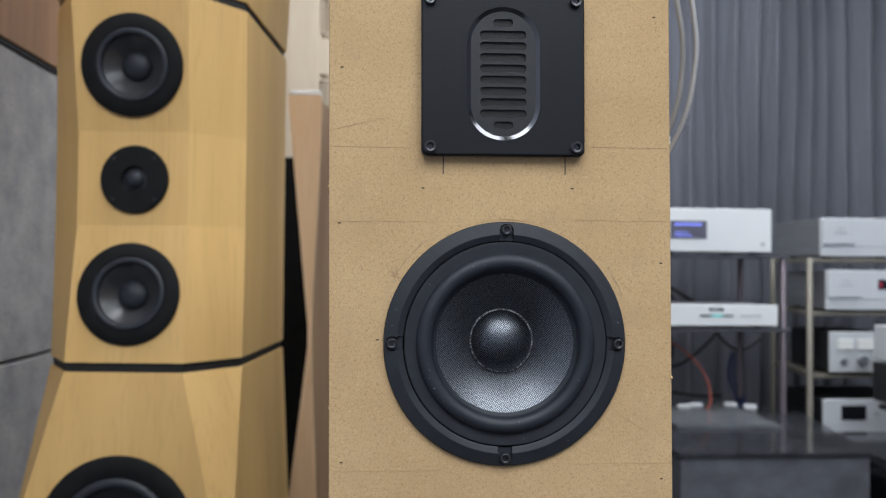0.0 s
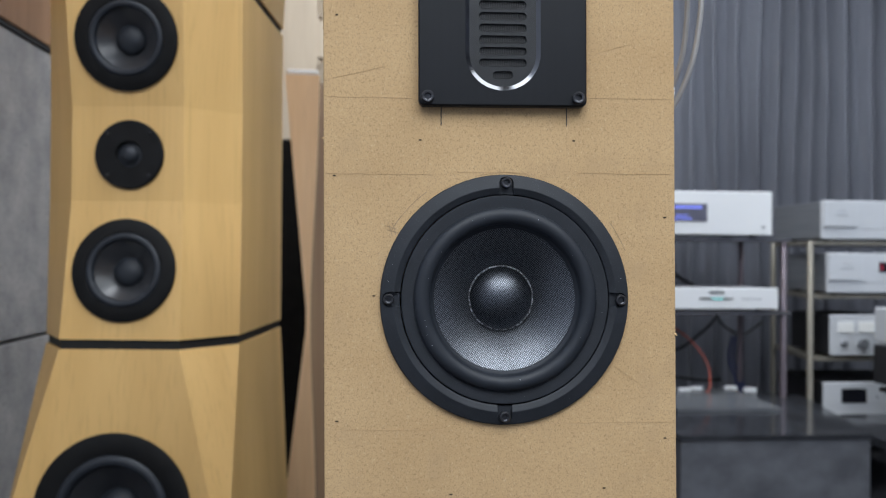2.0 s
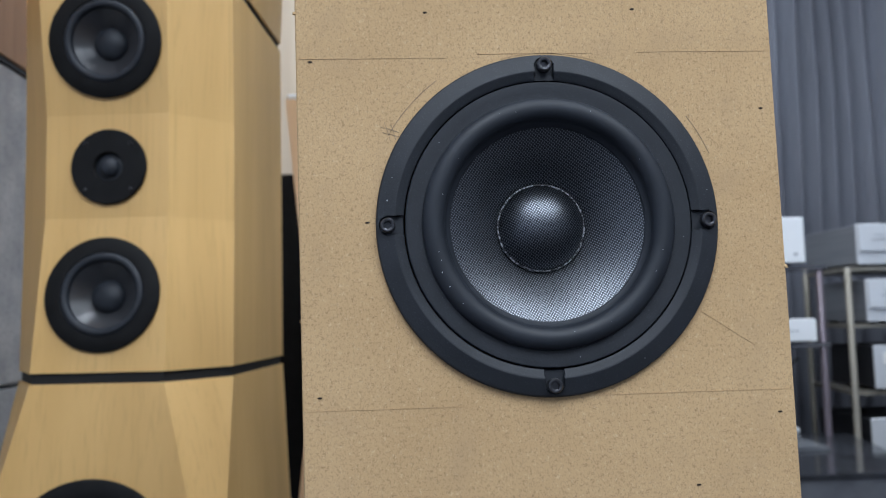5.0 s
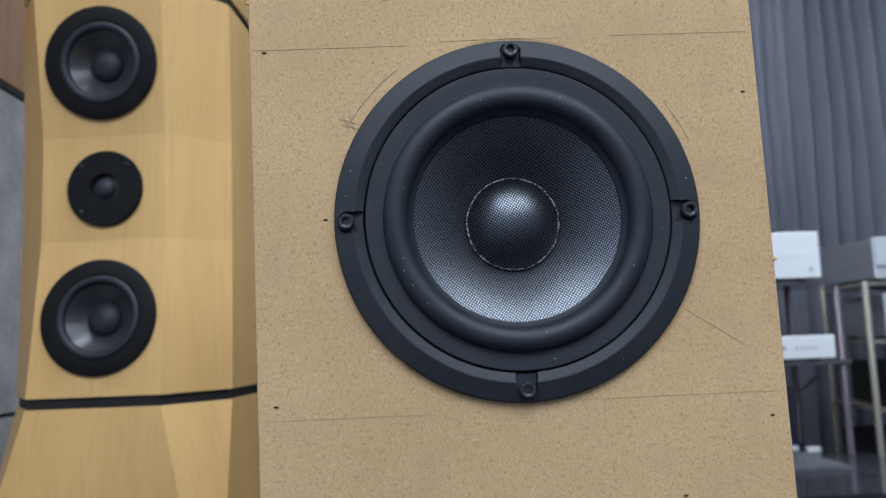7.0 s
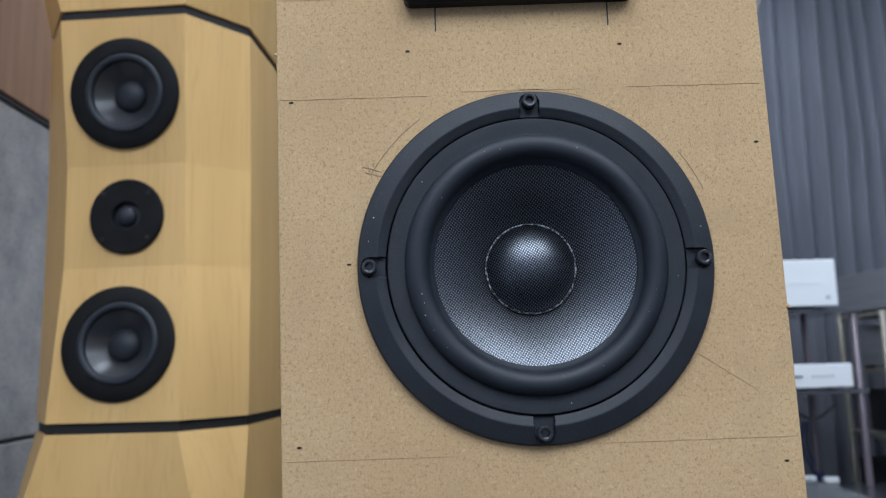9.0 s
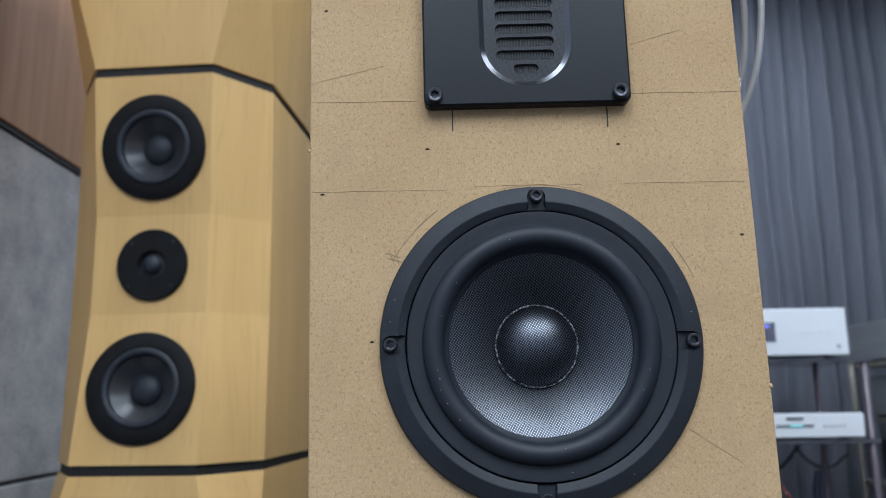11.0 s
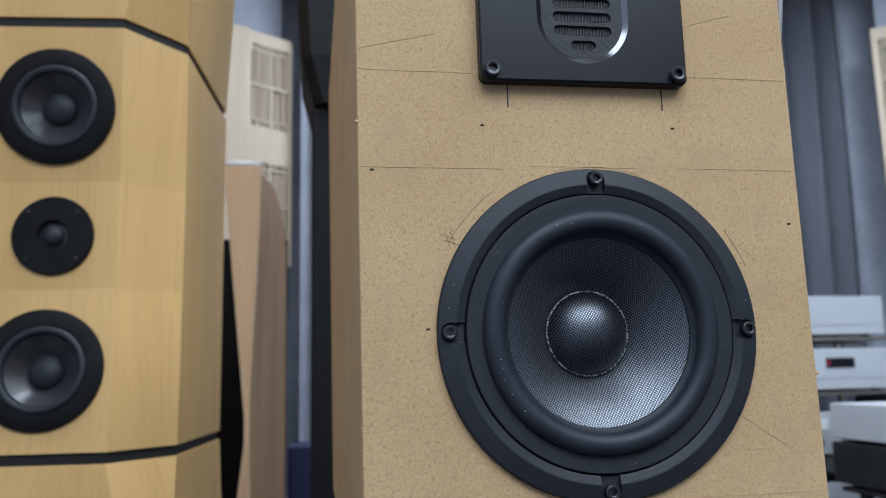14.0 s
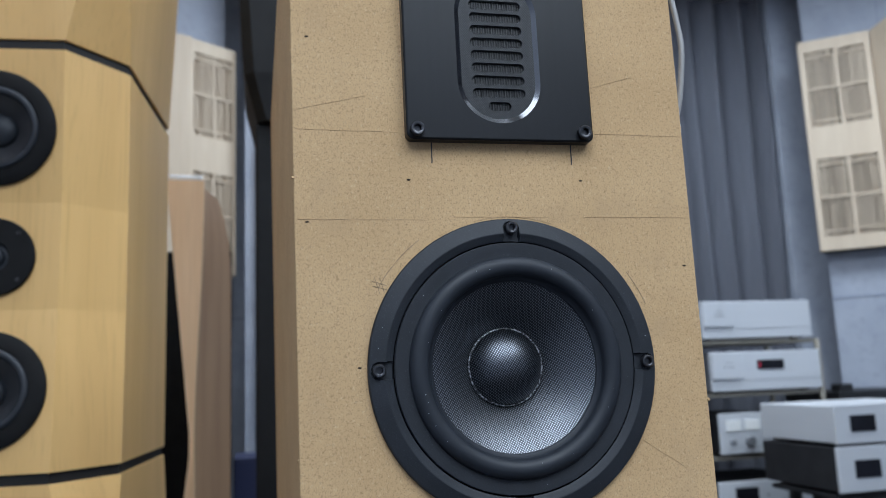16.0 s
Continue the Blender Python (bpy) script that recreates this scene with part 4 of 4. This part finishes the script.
def block_amp(name, label, x0, x1, z0, z1, y0, red):
    t = amp(name, label, x0, x1, z0, z1, y0, 0.37, SILVER, SILVER_DARKENED)
    h = z1 - z0
    bl = part("raised_block", box(x0 + 0.002, x0 + 0.132, y0 - 0.012, y0 + 0.0, z0 + 0.008 + 0.30 * h, z1 - 0.001, 0.003), SILVER, t, "raised silver square with faint mark")
    part("mark", box(x0 + 0.045, x0 + 0.095, y0 - 0.0135, y0 - 0.0122, z0 + 0.62 * h, z0 + 0.64 * h), GREY_PRINT, bl)
    part("mark", box(x0 + 0.055, x0 + 0.088, y0 - 0.0135, y0 - 0.0122, z0 + 0.73 * h, z0 + 0.745 * h), GREY_PRINT, bl)
    part("lower_groove", box(x0 + 0.135, x1 - 0.004, y0 - 0.0012, y0 + 0.0005, z0 + 0.29 * h, z0 + 0.30 * h), SILVER_DARKENED, t)
    if red:
        dd = part("display", box(x0 + 0.20, x0 + 0.315, y0 - 0.003, y0 + 0.0005, z0 + 0.55 * h, z0 + 0.78 * h), DISPLAY, t, "dark display with red figure")
        part("text_bar", box(x0 + 0.205, x0 + 0.213, y0 - 0.0045, y0 - 0.0028, z0 + 0.60 * h, z0 + 0.73 * h), RED_GLOW, dd)
    return t


block_amp("preamplifier", "silver preamplifier with a raised square block, top of the rack", 1.630, 2.110, 0.962, 1.113, 2.94, False)
block_amp("amplifier", "silver amplifier with a dark red-lit display in the rack", 1.648, 2.128, 0.762, 0.918, 2.935, True)

t = amp("meter_amplifier", "small silver amplifier with two lit meters in the rack", 1.662, 1.885, 0.530, 0.688, 2.935, 0.30, SILVER, BLACK_METAL)
for x in (1.690, 1.768):
    part("meter", box(x, x + 0.060, 2.930, 2.9355, 0.622, 0.662, 0.002), METER, t, "pale lit meter face")
for x, r in ((1.712, 0.011), (1.785, 0.019)):
    bm = lathe([(0, -0.016), (r - 0.002, -0.016), (r, -0.014), (r, 0)], 28)
    bmesh.ops.translate(bm, vec=(x, 2.9355, 0.582), verts=bm.verts)
    part("knob", bm, SILVER_DARKENED, t, smooth=True)

t = amp("low_amplifier", "silver amplifier with a black display on the bottom shelf", 1.637, 2.03, 0.295, 0.438, 2.935, 0.36, SILVER, BLACK_METAL)
part("display", box(1.705, 1.800, 2.932, 2.9355, 0.362, 0.415, 0.001), DISPLAY, t)
part("button", box(1.835, 1.845, 2.932, 2.9355, 0.380, 0.388), GREY_PRINT, t)

# ---- amplifier stack in front of the rack ----
ob = thing("side_table", "low black table under the amplifier stack", "table")
part("tabletop", box(1.50, 2.20, 2.20, 2.74, 0.33, 0.36, 0.003), GRANITE, ob)
for x in (1.53, 2.12):
    for y in (2.23, 2.66):
        part("leg", box(x, x + 0.05, y, y + 0.05, 0, 0.33, 0.003), BLACK_METAL, ob)
ob = thing("isolation_stand", "low black isolation stand under the amplifier stack", "stand")
part("stand_top", box(1.70, 2.09, 2.38, 2.70, 0.447, 0.4615, 0.003), BLACK_METAL, ob)
for x in (1.74, 2.02):
    for y in (2.41, 2.64):
        part("leg", box(x, x + 0.03, y, y + 0.03, 0.36, 0.447, 0.003), BLACK_METAL, ob)
t = amp("power_amplifier", "silver-fronted power amplifier with black sides, lower of a stack", 1.692, 2.134, 0.462, 0.606, 2.345, 0.38, SILVER, BLACK_METAL)
part("display", box(1.749, 1.839, 2.341, 2.3455, 0.512, 0.565, 0.001), DISPLAY, t)
t = amp("power_amplifier", "silver power amplifier with a small black display, top of a stack", 1.696, 2.139, 0.606, 0.733, 2.345, 0.38, SILVER, SILVER)
part("display", box(1.749, 1.839, 2.341, 2.3455, 0.650, 0.700, 0.001), DISPLAY, t)

# ---- turntable and cables ----
ob = thing("dark_component", "low dark component on the rack behind", "hi-fi unit")
part("body", box(2.25, 2.7, 3.0, 3.35, 0.70, 0.745, 0.004), BLACK_METAL, ob)
part("arm_base", box(2.30, 2.36, 3.05, 3.11, 0.7455, 0.775, 0.004), BLACK_METAL, ob)
part("stand", box(2.27, 2.68, 3.02, 3.33, 0.0, 0.699, 0.004), BLACK_METAL, ob)
ob = thing("red_cable", "thin red cable drooping behind the rack shelf", "cable")
tube("strand", [(1.05, 3.30, 0.68), (1.16, 3.20, 0.62), (1.25, 3.12, 0.52), (1.265, 3.08, 0.44), (1.22, 3.02, 0.383), (1.08, 3.0, 0.383)], 0.004, CABLE_RED, ob)
ob = thing("black_cable", "black cables hanging behind the acrylic rack", "cable")
tube("strand", [(1.05, 3.36, 0.95), (1.15, 3.40, 0.90), (1.22, 3.42, 0.82), (1.27, 3.40, 0.73)], 0.006, CABLE_BLACK, ob)
tube("strand", [(1.40, 3.40, 0.69), (1.47, 3.42, 0.60), (1.55, 3.43, 0.57), (1.63, 3.42, 0.62)], 0.005, CABLE_BLACK, ob)
tube("strand", [(1.07, 3.37, 0.955), (1.12, 3.40, 0.88), (1.10, 3.41, 0.80), (1.06, 3.40, 0.72)], 0.007, CABLE_BLACK, ob)
tube("strand", [(1.20, 3.42, 0.69), (1.24, 3.43, 0.58), (1.22, 3.43, 0.46), (1.26, 3.42, 0.01)], 0.006, CABLE_BLACK, ob)
ob = thing("dark_red_cable", "dark red cable hanging behind the streamer", "cable")
tube("strand", [(1.13, 3.36, 0.957), (1.115, 3.39, 0.88), (1.085, 3.40, 0.80), (1.08, 3.38, 0.72)], 0.005, CABLE_RED, ob)
# Made-up box, added to darken the background behind the rack's shelves
ob = thing("dark_backdrop_box", "made-up dark box darkening the view behind the acrylic rack", "case")
part("case_body", box(1.02, 1.24, 3.46, 3.58, 0.0, 0.60, 0.008), BLACK_METAL, ob)
part("case_lid", box(1.015, 1.245, 3.455, 3.585, 0.6005, 0.622, 0.006), BLACK_METAL, ob)
ob = thing("dark_cable", "dark loose cables tangled behind the lower shelf", "cable")
tube("strand", [(1.00, 3.38, 0.66), (1.12, 3.40, 0.55), (1.22, 3.41, 0.50), (1.36, 3.40, 0.58), (1.44, 3.41, 0.66)], 0.006, CABLE_BLACK, ob)
tube("strand", [(1.02, 3.36, 0.93), (1.18, 3.40, 0.86), (1.32, 3.41, 0.78), (1.42, 3.40, 0.72)], 0.007, CABLE_BLACK, ob)
tube("strand", [(1.05, 3.40, 0.52), (1.16, 3.36, 0.42), (1.30, 3.33, 0.39), (1.42, 3.35, 0.385)], 0.006, CABLE_BLACK, ob)
ob = thing("blue_cable", "bundle of blue cables hanging beside the rack", "cable")
for k in range(3):
    tube("strand", [(1.50 + 0.015 * k, 3.42, 0.56), (1.49 + 0.02 * k, 3.43, 0.46), (1.52 + 0.015 * k, 3.42, 0.36), (1.54 + 0.012 * k, 3.42, 0.02)], 0.005, CABLE_BLUE, ob)
for i, (x, y) in enumerate(((1.13, 3.05), (1.19, 3.08), (1.33, 3.09), (1.39, 3.05))):
    ob = thing("plug_block", "small white plug lying on the granite platform", "plug", None, "white plugs")
    part("body", box(x, x + 0.05, y, y + 0.025, 0.378, 0.400, 0.006), WHITE_METAL, ob)
